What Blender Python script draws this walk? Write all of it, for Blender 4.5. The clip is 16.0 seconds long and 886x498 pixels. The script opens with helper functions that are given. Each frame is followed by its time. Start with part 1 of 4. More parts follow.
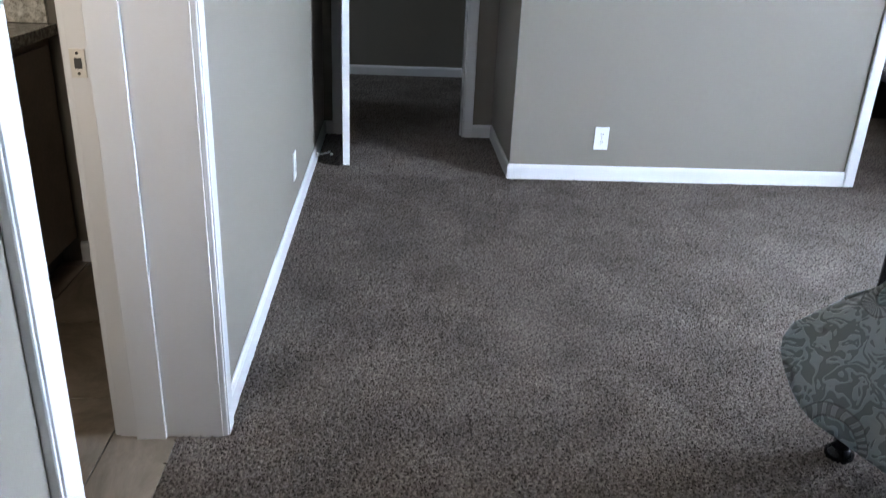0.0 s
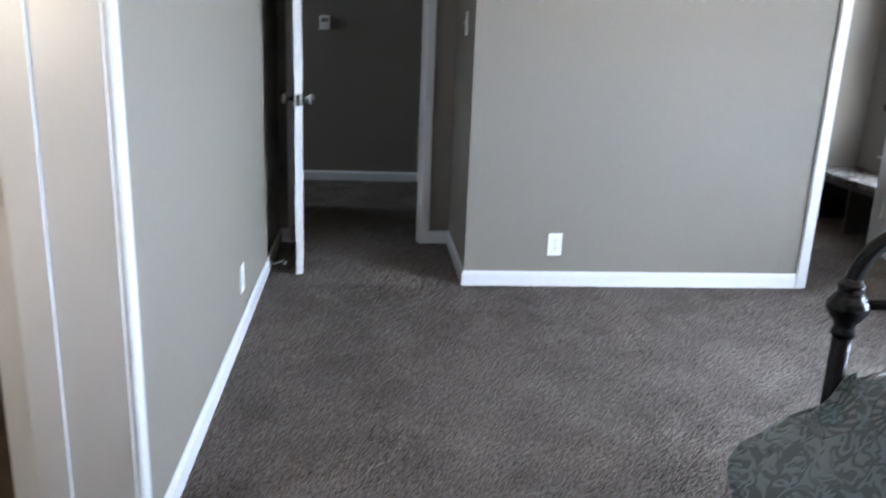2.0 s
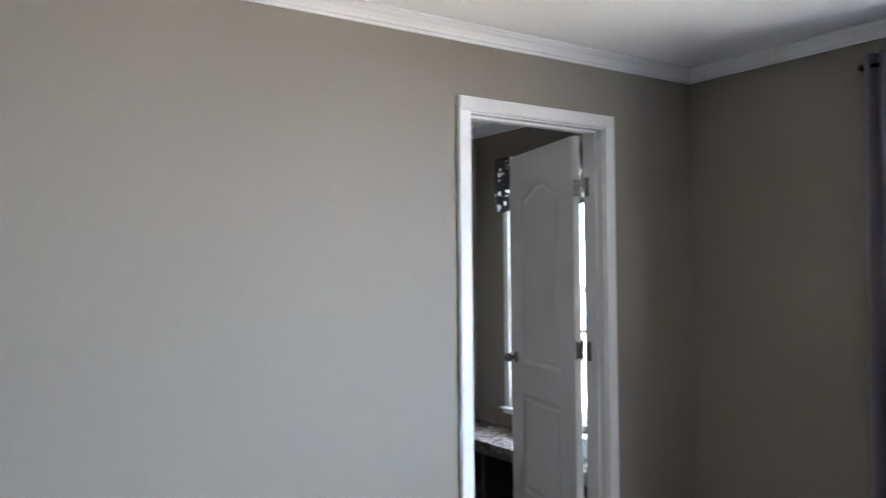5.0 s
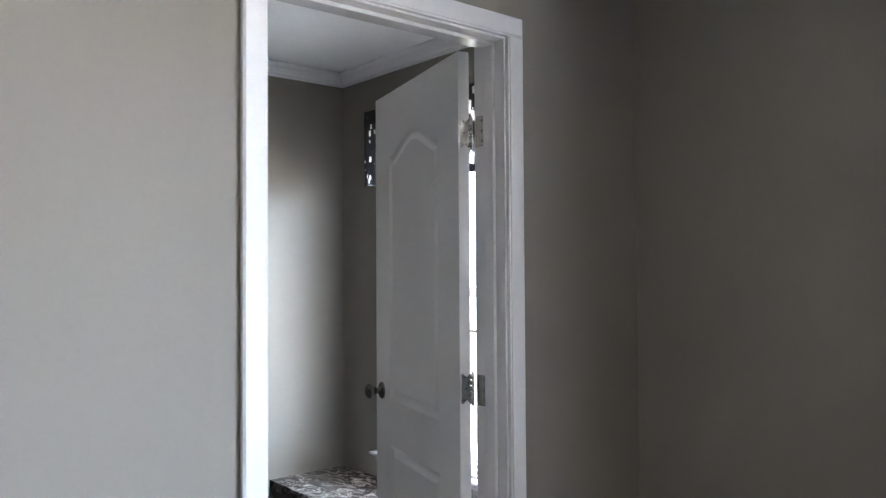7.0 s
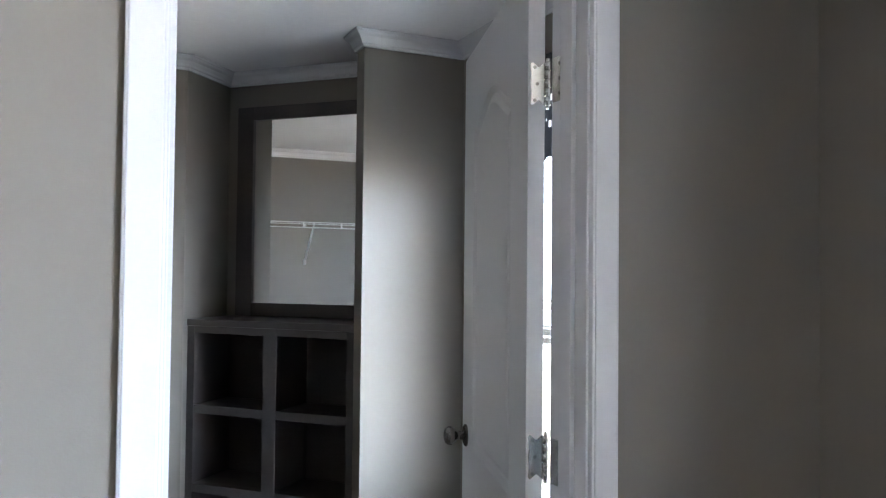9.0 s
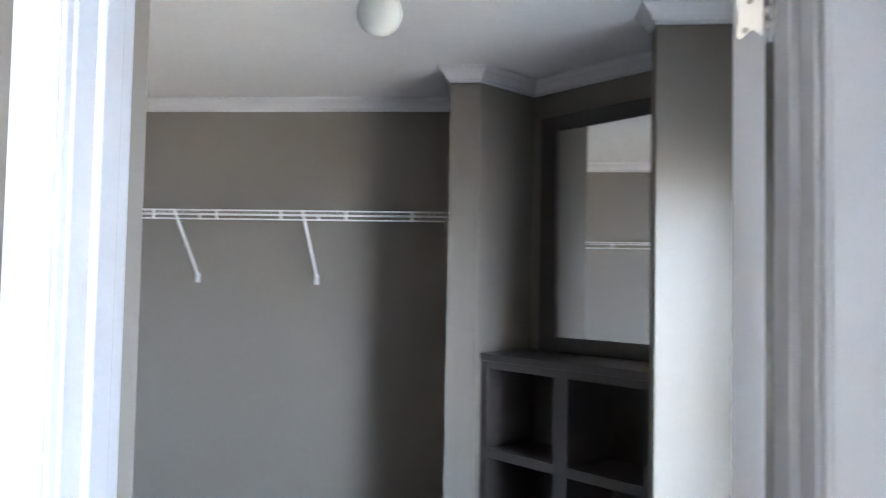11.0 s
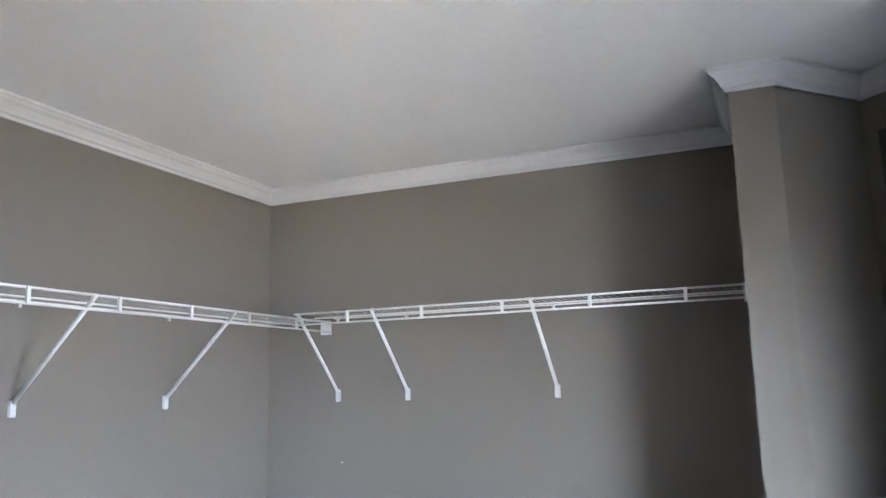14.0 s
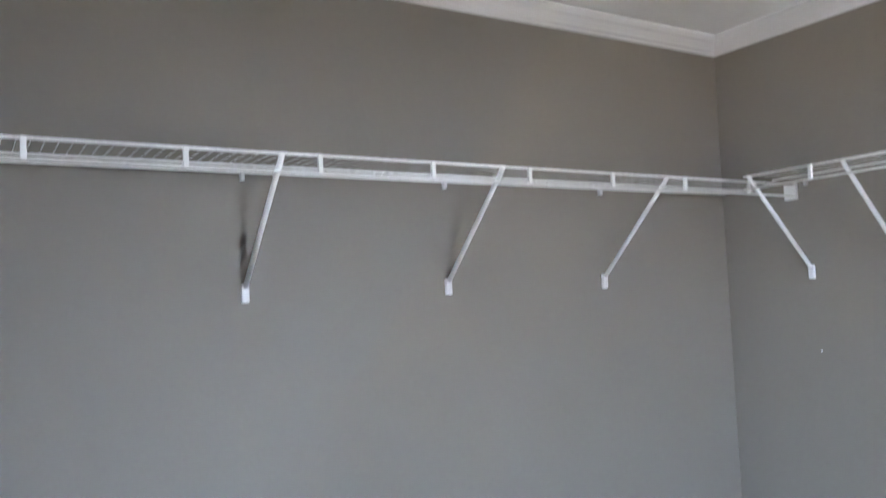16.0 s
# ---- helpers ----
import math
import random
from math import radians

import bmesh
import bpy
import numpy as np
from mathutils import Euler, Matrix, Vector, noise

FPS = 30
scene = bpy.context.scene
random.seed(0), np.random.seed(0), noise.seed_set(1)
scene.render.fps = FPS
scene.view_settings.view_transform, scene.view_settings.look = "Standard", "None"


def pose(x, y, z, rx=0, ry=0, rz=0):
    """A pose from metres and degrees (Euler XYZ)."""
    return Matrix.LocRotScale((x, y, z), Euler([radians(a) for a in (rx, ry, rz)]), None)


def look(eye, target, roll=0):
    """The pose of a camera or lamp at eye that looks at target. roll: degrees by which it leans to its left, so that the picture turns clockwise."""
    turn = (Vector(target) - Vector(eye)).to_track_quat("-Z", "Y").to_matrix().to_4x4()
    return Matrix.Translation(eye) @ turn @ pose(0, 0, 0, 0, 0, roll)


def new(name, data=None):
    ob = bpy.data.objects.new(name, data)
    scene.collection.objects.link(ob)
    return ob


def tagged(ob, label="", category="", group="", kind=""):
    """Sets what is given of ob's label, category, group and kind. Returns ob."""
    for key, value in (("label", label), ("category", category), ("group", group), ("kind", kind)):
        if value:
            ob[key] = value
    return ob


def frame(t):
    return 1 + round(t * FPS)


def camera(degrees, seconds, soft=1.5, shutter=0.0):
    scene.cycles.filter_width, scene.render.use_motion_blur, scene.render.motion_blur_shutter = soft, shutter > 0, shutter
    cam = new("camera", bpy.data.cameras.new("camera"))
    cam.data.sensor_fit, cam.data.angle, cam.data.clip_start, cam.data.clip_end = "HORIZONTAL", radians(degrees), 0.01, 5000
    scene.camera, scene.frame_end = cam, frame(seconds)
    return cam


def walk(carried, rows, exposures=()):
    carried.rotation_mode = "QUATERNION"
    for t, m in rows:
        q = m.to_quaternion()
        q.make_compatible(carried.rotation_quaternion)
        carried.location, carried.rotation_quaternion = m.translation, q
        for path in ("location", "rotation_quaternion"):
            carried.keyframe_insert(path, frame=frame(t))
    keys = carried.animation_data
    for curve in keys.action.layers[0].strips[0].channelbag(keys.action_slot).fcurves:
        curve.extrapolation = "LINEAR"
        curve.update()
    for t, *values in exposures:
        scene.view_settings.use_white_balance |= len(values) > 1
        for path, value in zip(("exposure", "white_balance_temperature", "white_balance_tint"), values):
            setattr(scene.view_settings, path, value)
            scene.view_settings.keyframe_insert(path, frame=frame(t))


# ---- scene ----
cam = camera(58.6, 16.0, soft=1.1, shutter=0.4)
PATH = [
    (0, (-0.575, -3.968, 1.253), (-0.444, -2.128, 0.481), 2.6),
    (0.5, (-0.555, -3.993, 1.24), (-0.491, -2.194, 0.366), 2.0),
    (1, (-0.555, -3.984, 1.237), (-0.546, -2.213, 0.308), 1.6),
    (1.5, (-0.533, -3.957, 1.269), (-0.509, -2.136, 0.444), 1.8),
    (2, (-0.479, -3.914, 1.302), (-0.283, -1.999, 0.761), 2.3),
    (2.5, (-0.454, -3.811, 1.326), (-0.044, -1.901, 0.899), 3.4),
    (3, (-0.395, -3.598, 1.356), (0.268, -1.727, 1.105), 3.2),
    (3.5, (-0.285, -3.387, 1.38), (0.567, -1.592, 1.155), 1.9),
    (4, (-0.113, -3.121, 1.396), (0.782, -1.333, 1.358), 0.7),
    (4.5, (-0.027, -2.85, 1.393), (0.877, -1.066, 1.397), 0.3),
    (5, (0.06, -2.551, 1.408), (1.181, -0.896, 1.46), -0.5),
    (5.2, (0.145, -2.441, 1.397), (1.339, -0.838, 1.458), -0.5),
    (7.3, (1.234, -1.518, 1.375), (2.521, 0.012, 1.419), -0.3),
    (7.5, (1.328, -1.469, 1.365), (2.58, 0.091, 1.385), -0.3),
    (7.8, (1.493, -1.374, 1.362), (2.674, 0.24, 1.381), 0.3),
    (8, (1.56, -1.328, 1.38), (2.686, 0.326, 1.405), 0.4),
    (8.2, (1.602, -1.3, 1.392), (2.659, 0.398, 1.428), 0.3),
    (10.3, (2.206, -1.001, 1.407), (2.64, 0.951, 1.446), 0.4),
    (10.5, (2.259, -0.932, 1.429), (2.579, 1.042, 1.472), 0.1),
    (11, (2.381, -0.779, 1.448), (2.203, 1.211, 1.54), 1.1),
    (11.5, (2.421, -0.55, 1.448), (2.087, 1.416, 1.6), 1.5),
    (12, (2.44, -0.344, 1.464), (2.06, 1.603, 1.717), 1.3),
    (12.5, (2.464, -0.194, 1.488), (1.84, 1.69, 1.73), 1.4),
    (13, (2.42, -0.078, 1.434), (1.556, 1.712, 1.652), 1.8),
    (13.5, (2.296, 0.073, 1.483), (1.495, 1.892, 1.702), 0.1),
    (14, (2.184, 0.191, 1.498), (1.417, 2.007, 1.836), -1.5),
    (14.5, (2.128, 0.363, 1.503), (1.024, 1.984, 1.891), -2.1),
    (15, (2.113, 0.508, 1.487), (0.637, 1.808, 1.851), -2.5),
    (15.5, (2.11, 0.573, 1.478), (0.463, 1.661, 1.801), -3.2),
    (16, (2.125, 0.598, 1.432), (0.421, 1.639, 1.552), -2.4),
]
EXPOSURES = [(0, -.3, 6460, 12), (1, -.22, 6460, 12), (2, -.27, 6500, 12), (3, -.28, 6620, 12), (4, -.45, 6560, 12),
             (5.2, -.5, 6560, 12), (7.5, -.4, 6500, 12), (8.2, -.4, 6470, 12), (10.5, -.15, 6200, 12), (11, -.12, 6250, 12),
             (11.5, .03, 6270, 12), (12.5, .2, 6200, 12), (13.5, .15, 6200, 13), (14.5, -.08, 6320, 13), (15.5, -.2, 6400, 13), (16, -.25, 6350, 13)]
DOOR_LEN, DOOR_TURN = 0.765, 73.5
QUILT_FLARE = 0.33
walk(cam, [(t, look(eye, target, roll)) for t, eye, target, roll in PATH], EXPOSURES)

# ---- light: daylight from the windows in the right-hand outside wall, plus added bathroom and hall lamps ----
world = bpy.data.worlds.new("world")
scene.world = world
world.use_nodes = True
wn = world.node_tree.nodes
sky = wn.new("ShaderNodeTexSky")
sky.sky_type, sky.sun_disc = "NISHITA", False
sky.sun_elevation, sky.sun_rotation = radians(54), radians(247)
world.node_tree.links.new(sky.outputs[0], wn["Background"].inputs[0])
wn["Background"].inputs[1].default_value = 0.10

sun = new("sun", bpy.data.lights.new("sun", "SUN"))
sun.data.energy, sun.data.angle, sun.data.color = 3.0, radians(0.5), (1.0, 0.95, 0.88)
sun.matrix_world = look((-6, -2.5, 9), (0, 0, 0))


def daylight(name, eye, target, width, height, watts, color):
    """An area lamp that stands in for sky or lit ground beyond an opening."""
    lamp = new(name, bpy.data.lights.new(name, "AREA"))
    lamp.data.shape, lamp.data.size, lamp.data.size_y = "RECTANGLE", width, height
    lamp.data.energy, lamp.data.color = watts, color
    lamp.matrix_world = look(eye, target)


LEFT, RIGHT, BACK, CEIL, WALL = -0.999, 3.28, -4.6, 2.368, 0.115
ALC = 0.83                    # the wall of the entry door
CL, CB = 0.140, 3.062         # the closet's left and back walls
DOOR_H = 2.036
BED_WIN = (-3.20, -1.58, 0.66, 2.00)     # y0, y1, z0, z1
CLO_WIN = (0.58, 1.43, 0.52, 2.04)
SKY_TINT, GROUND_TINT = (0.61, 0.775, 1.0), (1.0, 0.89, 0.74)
# Lamp panels set up outside in place of bright sky and sunlit ground.
daylight("sky_lamp_panel", (13.0, -1.0, 5.9), (0, -1.0, 5.9), 40.0, 11.8, 205000, SKY_TINT)
daylight("ground_lamp_panel", (11.0, -1.0, -0.55), (11.0, -1.0, 5.0), 12.0, 36.0, 72000, GROUND_TINT)
# Added warm lamp behind an unseen opening, to brighten jamb and vanity.
daylight("added_bathroom_lamp", (-1.75, -3.75, 1.55), (-1.75, 0, 1.2), 0.6, 0.8, 29, (1.0, 0.88, 0.70))
# Added lamp at an invented hall opening, out of view, to light the floor.
daylight("added_hall_lamp", (-4.5, 2.35, 1.5), (0, 2.35, 0.6), 0.75, 1.1, 110, (0.7, 0.85, 1.0))


# ---- materials ----
def material(name, color, rough=0.6, metal=0.0, spread=0.06, scale=6.0, fine=120.0, bump=0.0, bump_scale=300.0, spec=0.5):
    """Paint, plastic or metal: slight stains at a large scale, grain at a small one, fine relief."""
    m = bpy.data.materials.new(name)
    m.use_nodes = True
    n, l = m.node_tree.nodes, m.node_tree.links
    b = n["Principled BSDF"]
    b.inputs["Roughness"].default_value, b.inputs["Metallic"].default_value = rough, metal
    b.inputs["Specular IOR Level"].default_value = spec
    tc = n.new("ShaderNodeTexCoord")
    big, small = n.new("ShaderNodeTexNoise"), n.new("ShaderNodeTexNoise")
    big.inputs["Scale"].default_value, small.inputs["Scale"].default_value = scale, fine
    big.inputs["Detail"].default_value = 4
    add = n.new("ShaderNodeMath")
    add.operation = "ADD"
    for k, tex in enumerate((big, small)):
        l.new(tc.outputs["Object"], tex.inputs["Vector"])
        l.new(tex.outputs["Fac"], add.inputs[k])
    ramp = n.new("ShaderNodeValToRGB")
    ramp.color_ramp.elements[0].position, ramp.color_ramp.elements[1].position = 0.30, 0.70
    half = n.new("ShaderNodeMath")
    half.operation, half.inputs[1].default_value = "MULTIPLY", 0.5
    l.new(add.outputs[0], half.inputs[0])
    l.new(half.outputs[0], ramp.inputs[0])
    ramp.color_ramp.elements[0].color = (*[c * (1 - spread) for c in color], 1)
    ramp.color_ramp.elements[1].color = (*[min(1, c * (1 + spread)) for c in color], 1)
    l.new(ramp.outputs[0], b.inputs["Base Color"])
    if bump:
        bn, rel = n.new("ShaderNodeBump"), n.new("ShaderNodeTexNoise")
        rel.inputs["Scale"].default_value, rel.inputs["Detail"].default_value = bump_scale, 3
        l.new(tc.outputs["Object"], rel.inputs["Vector"])
        l.new(rel.outputs["Fac"], bn.inputs["Height"])
        bn.inputs["Strength"].default_value, bn.inputs["Distance"].default_value = bump, 0.002
        l.new(bn.outputs[0], b.inputs["Normal"])
    return m


def speckled(name, dark, mid, light, scale, rough, stretch=(1, 1, 1), veins=0.0):
    """Stone or stone-look laminate: clouds, speckles and light veins."""
    m = material(name, mid, rough)
    n, l = m.node_tree.nodes, m.node_tree.links
    b = n["Principled BSDF"]
    tc, mp = n.new("ShaderNodeTexCoord"), n.new("ShaderNodeMapping")
    mp.inputs["Scale"].default_value = stretch
    l.new(tc.outputs["Object"], mp.inputs[0])
    a = n.new("ShaderNodeTexNoise")
    a.inputs["Scale"].default_value, a.inputs["Detail"].default_value, a.inputs["Roughness"].default_value = scale, 9, 0.72
    a.inputs["Distortion"].default_value = veins
    l.new(mp.outputs[0], a.inputs[0])
    r = n.new("ShaderNodeValToRGB")
    e = r.color_ramp.elements
    e[0].position, e[0].color = 0.36, (*dark, 1)
    e[1].position, e[1].color = 0.66, (*light, 1)
    e.new(0.5).color = (*mid, 1)
    l.new(a.outputs["Fac"], r.inputs[0])
    l.new(r.outputs[0], b.inputs["Base Color"])
    return m


PAINT = material("taupe_wall_paint", (0.157, 0.141, 0.118), 0.62, spread=0.02, scale=1.6, fine=60, bump=0.10, bump_scale=260, spec=0.35)
TRIM = material("white_trim_paint", (0.57, 0.57, 0.58), 0.27, spread=0.012, scale=5, bump=0.015, bump_scale=90)
DOORW = material("white_door_paint", (0.68, 0.68, 0.68), 0.38, spread=0.015, scale=3, bump=0.08, bump_scale=160)
CEILM = material("white_ceiling_board", (0.74, 0.74, 0.74), 0.8, spread=0.03, scale=3.5, fine=40, bump=0.25, bump_scale=70)
PLASTIC = material("white_plastic", (0.66, 0.66, 0.66), 0.35, spread=0.01)
SLOT = material("dark_slot", (0.03, 0.03, 0.03), 0.6)
WIRE = material("white_vinyl_wire", (0.80, 0.80, 0.79), 0.35, spread=0.01)
NICKEL = material("satin_nickel", (0.21, 0.20, 0.185), 0.27, 1.0, spread=0.03, fine=300)
ZINC = material("pale_zinc_plate", (0.50, 0.47, 0.42), 0.45, 0.3, spread=0.04)
CHROME = material("bright_steel", (0.52, 0.51, 0.49), 0.24, 1.0, spread=0.02)
IRON = material("black_lacquered_iron", (0.007, 0.007, 0.008), 0.16, spread=0.15, scale=20, bump=0.03, bump_scale=60, spec=0.3)
ESPRESSO = material("dark_brown_laminate", (0.042, 0.036, 0.033), 0.45, spread=0.22, scale=9, fine=90, bump=0.06, bump_scale=200)
VANITY = material("brown_vanity_wood", (0.14, 0.108, 0.08), 0.5, spread=0.22, scale=8, fine=70)
CURTAIN = material("grey_lilac_curtain", (0.20, 0.19, 0.225), 0.9, spread=0.08, scale=9, fine=400, bump=0.3, bump_scale=700, spec=0.1)
OPAL = material("opal_glass", (0.46, 0.475, 0.46), 0.16, spread=0.03, scale=14)
BLIND = material("white_blind_slat", (0.85, 0.85, 0.84), 0.45, spread=0.01)
bn_, bl_ = BLIND.node_tree.nodes, BLIND.node_tree.links         # thin vinyl lets daylight through
glow, join = bn_.new("ShaderNodeBsdfTranslucent"), bn_.new("ShaderNodeMixShader")
glow.inputs["Color"].default_value, join.inputs[0].default_value = (0.90, 0.90, 0.88, 1), 0.7
bl_.new(bn_["Principled BSDF"].outputs[0], join.inputs[1])
bl_.new(glow.outputs[0], join.inputs[2])
bl_.new(join.outputs[0], bn_["Material Output"].inputs["Surface"])
STONE = speckled("dark_marbled_laminate", (0.045, 0.037, 0.032), (0.105, 0.088, 0.077), (0.46, 0.43, 0.40), 15, 0.24, (1.4, 0.8, 1), 1.5)
GRANITE = speckled("grey_granite", (0.04, 0.04, 0.035), (0.15, 0.145, 0.13), (0.40, 0.39, 0.36), 45, 0.2)
SPLASH = speckled("pale_granite", (0.20, 0.18, 0.15), (0.52, 0.50, 0.45), (0.78, 0.76, 0.72), 60, 0.3)
TILE = speckled("beige_stone_tile", (0.105, 0.082, 0.060), (0.17, 0.138, 0.104), (0.25, 0.21, 0.165), 3.0, 0.35, (1, 1, 1), 1.2)
GROUT = material("dark_grout", (0.09, 0.08, 0.07), 0.9)
GRASS = material("dry_lawn", (0.16, 0.15, 0.09), 0.95, spread=0.4, scale=2.0, fine=30)
OUTER = material("pale_siding", (0.55, 0.54, 0.50), 0.7, spread=0.04)
CARD = material("pale_green_card", (0.42, 0.58, 0.52), 0.6, spread=0.05)
MIRROR = material("mirror_silver", (0.86, 0.87, 0.87), 0.02, 1.0, spread=0.003)

GLASS = bpy.data.materials.new("clear_glass")
GLASS.use_nodes = True
gb = GLASS.node_tree.nodes["Principled BSDF"]
gb.inputs["Transmission Weight"].default_value, gb.inputs["Roughness"].default_value, gb.inputs["IOR"].default_value = 1.0, 0.0, 1.45


def carpet_material():
    m = material("taupe_fleck_carpet", (0.15, 0.14, 0.13), 0.95, spec=0.05)
    n, l = m.node_tree.nodes, m.node_tree.links
    b = n["Principled BSDF"]
    tc = n.new("ShaderNodeTexCoord")
    fleck, patch, tuft, isle = n.new("ShaderNodeTexNoise"), n.new("ShaderNodeTexNoise"), n.new("ShaderNodeTexVoronoi"), n.new("ShaderNodeNewGeometry")
    fleck.inputs["Scale"].default_value, fleck.inputs["Detail"].default_value = 115, 2
    patch.inputs["Scale"].default_value, patch.inputs["Detail"].default_value, patch.inputs["Distortion"].default_value = 3.4, 5, 0.6
    tuft.inputs["Scale"].default_value = 130
    for x in (fleck, patch, tuft):
        l.new(tc.outputs["Object"], x.inputs["Vector"])
    mix = n.new("ShaderNodeMath")
    mix.operation, mix.inputs[1].default_value = "MULTIPLY_ADD", 0.27
    l.new(isle.outputs["Random Per Island"], mix.inputs[0])
    sub = n.new("ShaderNodeMath")
    sub.operation, sub.inputs[1].default_value = "MULTIPLY", 0.75
    l.new(fleck.outputs["Fac"], sub.inputs[0])
    l.new(sub.outputs[0], mix.inputs[2])
    r = n.new("ShaderNodeValToRGB")
    e = r.color_ramp.elements
    e[0].position, e[0].color = 0.24, (0.029, 0.0245, 0.022, 1)
    e[1].position, e[1].color = 0.80, (0.242, 0.213, 0.193, 1)
    e.new(0.52).color = (0.107, 0.091, 0.081, 1)
    l.new(mix.outputs[0], r.inputs[0])
    hue = n.new("ShaderNodeHueSaturation")
    mr = n.new("ShaderNodeMapRange")
    mr.inputs["From Min"].default_value, mr.inputs["From Max"].default_value = 0.3, 0.7
    mr.inputs["To Min"].default_value, mr.inputs["To Max"].default_value = 0.74, 1.16
    l.new(patch.outputs["Fac"], mr.inputs[0])
    l.new(mr.outputs[0], hue.inputs["Value"])
    l.new(r.outputs[0], hue.inputs["Color"])
    l.new(hue.outputs[0], b.inputs["Base Color"])
    bn = n.new("ShaderNodeBump")
    bn.inputs["Strength"].default_value, bn.inputs["Distance"].default_value = 0.5, 0.006
    l.new(tuft.outputs["Distance"], bn.inputs["Height"])
    l.new(bn.outputs[0], b.inputs["Normal"])
    return m


def cloth(name, color, scale, depth, sheen):
    """Puckered cloth: rows of small puffs with dark seams between them."""
    m = material(name, color, 0.8, spec=0.2)
    n, l = m.node_tree.nodes, m.node_tree.links
    b = n["Principled BSDF"]
    b.inputs["Sheen Weight"].default_value, b.inputs["Sheen Roughness"].default_value = sheen, 0.4
    tc, puff, bn = n.new("ShaderNodeTexCoord"), n.new("ShaderNodeTexVoronoi"), n.new("ShaderNodeBump")
    puff.feature, puff.inputs["Scale"].default_value = "SMOOTH_F1", scale
    l.new(tc.outputs["Object"], puff.inputs["Vector"])
    bn.invert = True
    bn.inputs["Strength"].default_value, bn.inputs["Distance"].default_value = 1.0, depth
    l.new(puff.outputs["Distance"], bn.inputs["Height"])
    l.new(bn.outputs[0], b.inputs["Normal"])
    return m


def quilt_material():
    """Grey-teal quilt with ringed medallions, rows of petals and small leaves."""
    m = cloth("teal_paisley_quilt", (0.12, 0.15, 0.15), 60, 0.006, 0.1)
    n, l = m.node_tree.nodes, m.node_tree.links
    b = n["Principled BSDF"]
    tc, warp, mixv = n.new("ShaderNodeTexCoord"), n.new("ShaderNodeTexNoise"), n.new("ShaderNodeMix")
    warp.inputs["Scale"].default_value = 7
    mixv.data_type, mixv.inputs[0].default_value = "VECTOR", 0.05
    l.new(tc.outputs["Object"], warp.inputs[0])
    l.new(tc.outputs["Object"], mixv.inputs[4])
    l.new(warp.outputs["Color"], mixv.inputs[5])

    def ramp(src, *stops):
        r = n.new("ShaderNodeValToRGB")
        e = r.color_ramp.elements
        e[0].position, e[0].color = stops[0][0], (*[stops[0][1]] * 3, 1)
        e[1].position, e[1].color = stops[-1][0], (*[stops[-1][1]] * 3, 1)
        for at, val in stops[1:-1]:
            e.new(at).color = (val, val, val, 1)
        l.new(src, r.inputs[0])
        return r.outputs[0]

    def times(a, c):
        x = n.new("ShaderNodeMath")
        x.operation = "MULTIPLY"
        l.new(a, x.inputs[0])
        l.new(c, x.inputs[1])
        return x.outputs[0]
    cell = n.new("ShaderNodeTexVoronoi")
    cell.inputs["Scale"].default_value, cell.inputs["Randomness"].default_value = 5.2, 0.6
    l.new(mixv.outputs[1], cell.inputs["Vector"])
    away, axes, turn = n.new("ShaderNodeVectorMath"), n.new("ShaderNodeSeparateXYZ"), n.new("ShaderNodeMath")
    away.operation, turn.operation = "SUBTRACT", "ARCTAN2"
    l.new(mixv.outputs[1], away.inputs[0])
    l.new(cell.outputs["Position"], away.inputs[1])
    l.new(away.outputs[0], axes.inputs[0])
    l.new(axes.outputs["Y"], turn.inputs[0])
    l.new(axes.outputs["Z"], turn.inputs[1])

    def petals(count):
        a, f = n.new("ShaderNodeMath"), n.new("ShaderNodeMath")
        a.operation, a.inputs[1].default_value, f.operation = "MULTIPLY", count, "SINE"
        l.new(turn.outputs[0], a.inputs[0])
        l.new(a.outputs[0], f.inputs[0])
        return ramp(f.outputs[0], (0.0, 0.35), (0.12, 0.6), (0.4, 1.0), (1.0, 0.9))

    def inside(mask, a, c):
        x = n.new("ShaderNodeMix")
        l.new(mask, x.inputs[0])
        l.new(a, x.inputs[2])
        l.new(c, x.inputs[3])
        return x.outputs[0]
    d = cell.outputs["Distance"]
    rings = ramp(d, (0.0, 1.0), (0.135, 1.0), (0.145, 0.3), (0.16, 1.0), (0.285, 1.0), (0.30, 0.3), (0.315, 1.0), (0.405, 1.0), (0.42, 0.3), (0.435, 1.0), (1.0, 1.0))
    heart = ramp(d, (0.0, 1.0), (0.14, 1.0), (0.15, 0.0), (1.0, 0.0))
    border = ramp(d, (0.0, 0.0), (0.30, 0.0), (0.31, 1.0), (0.41, 1.0), (0.42, 0.0), (1.0, 0.0))
    field = ramp(d, (0.0, 0.2), (0.15, 0.2), (0.16, 1.0), (0.29, 1.0), (0.30, 0.0), (0.42, 0.0), (0.44, 0.5), (1.0, 0.5))
    squiggle, level, fine_wave = n.new("ShaderNodeTexNoise"), n.new("ShaderNodeMath"), n.new("ShaderNodeMath")
    squiggle.inputs["Scale"].default_value, squiggle.inputs["Detail"].default_value, squiggle.inputs["Distortion"].default_value = 24.0, 1.0, 0.9
    level.operation, level.inputs[1].default_value, fine_wave.operation = "MULTIPLY", 26.0, "SINE"
    l.new(mixv.outputs[1], squiggle.inputs["Vector"])
    l.new(squiggle.outputs["Fac"], level.inputs[0])
    l.new(level.outputs[0], fine_wave.inputs[0])
    leaves = ramp(fine_wave.outputs[0], (0.0, 0.40), (0.035, 0.55), (0.10, 0.95), (1.0, 1.0))
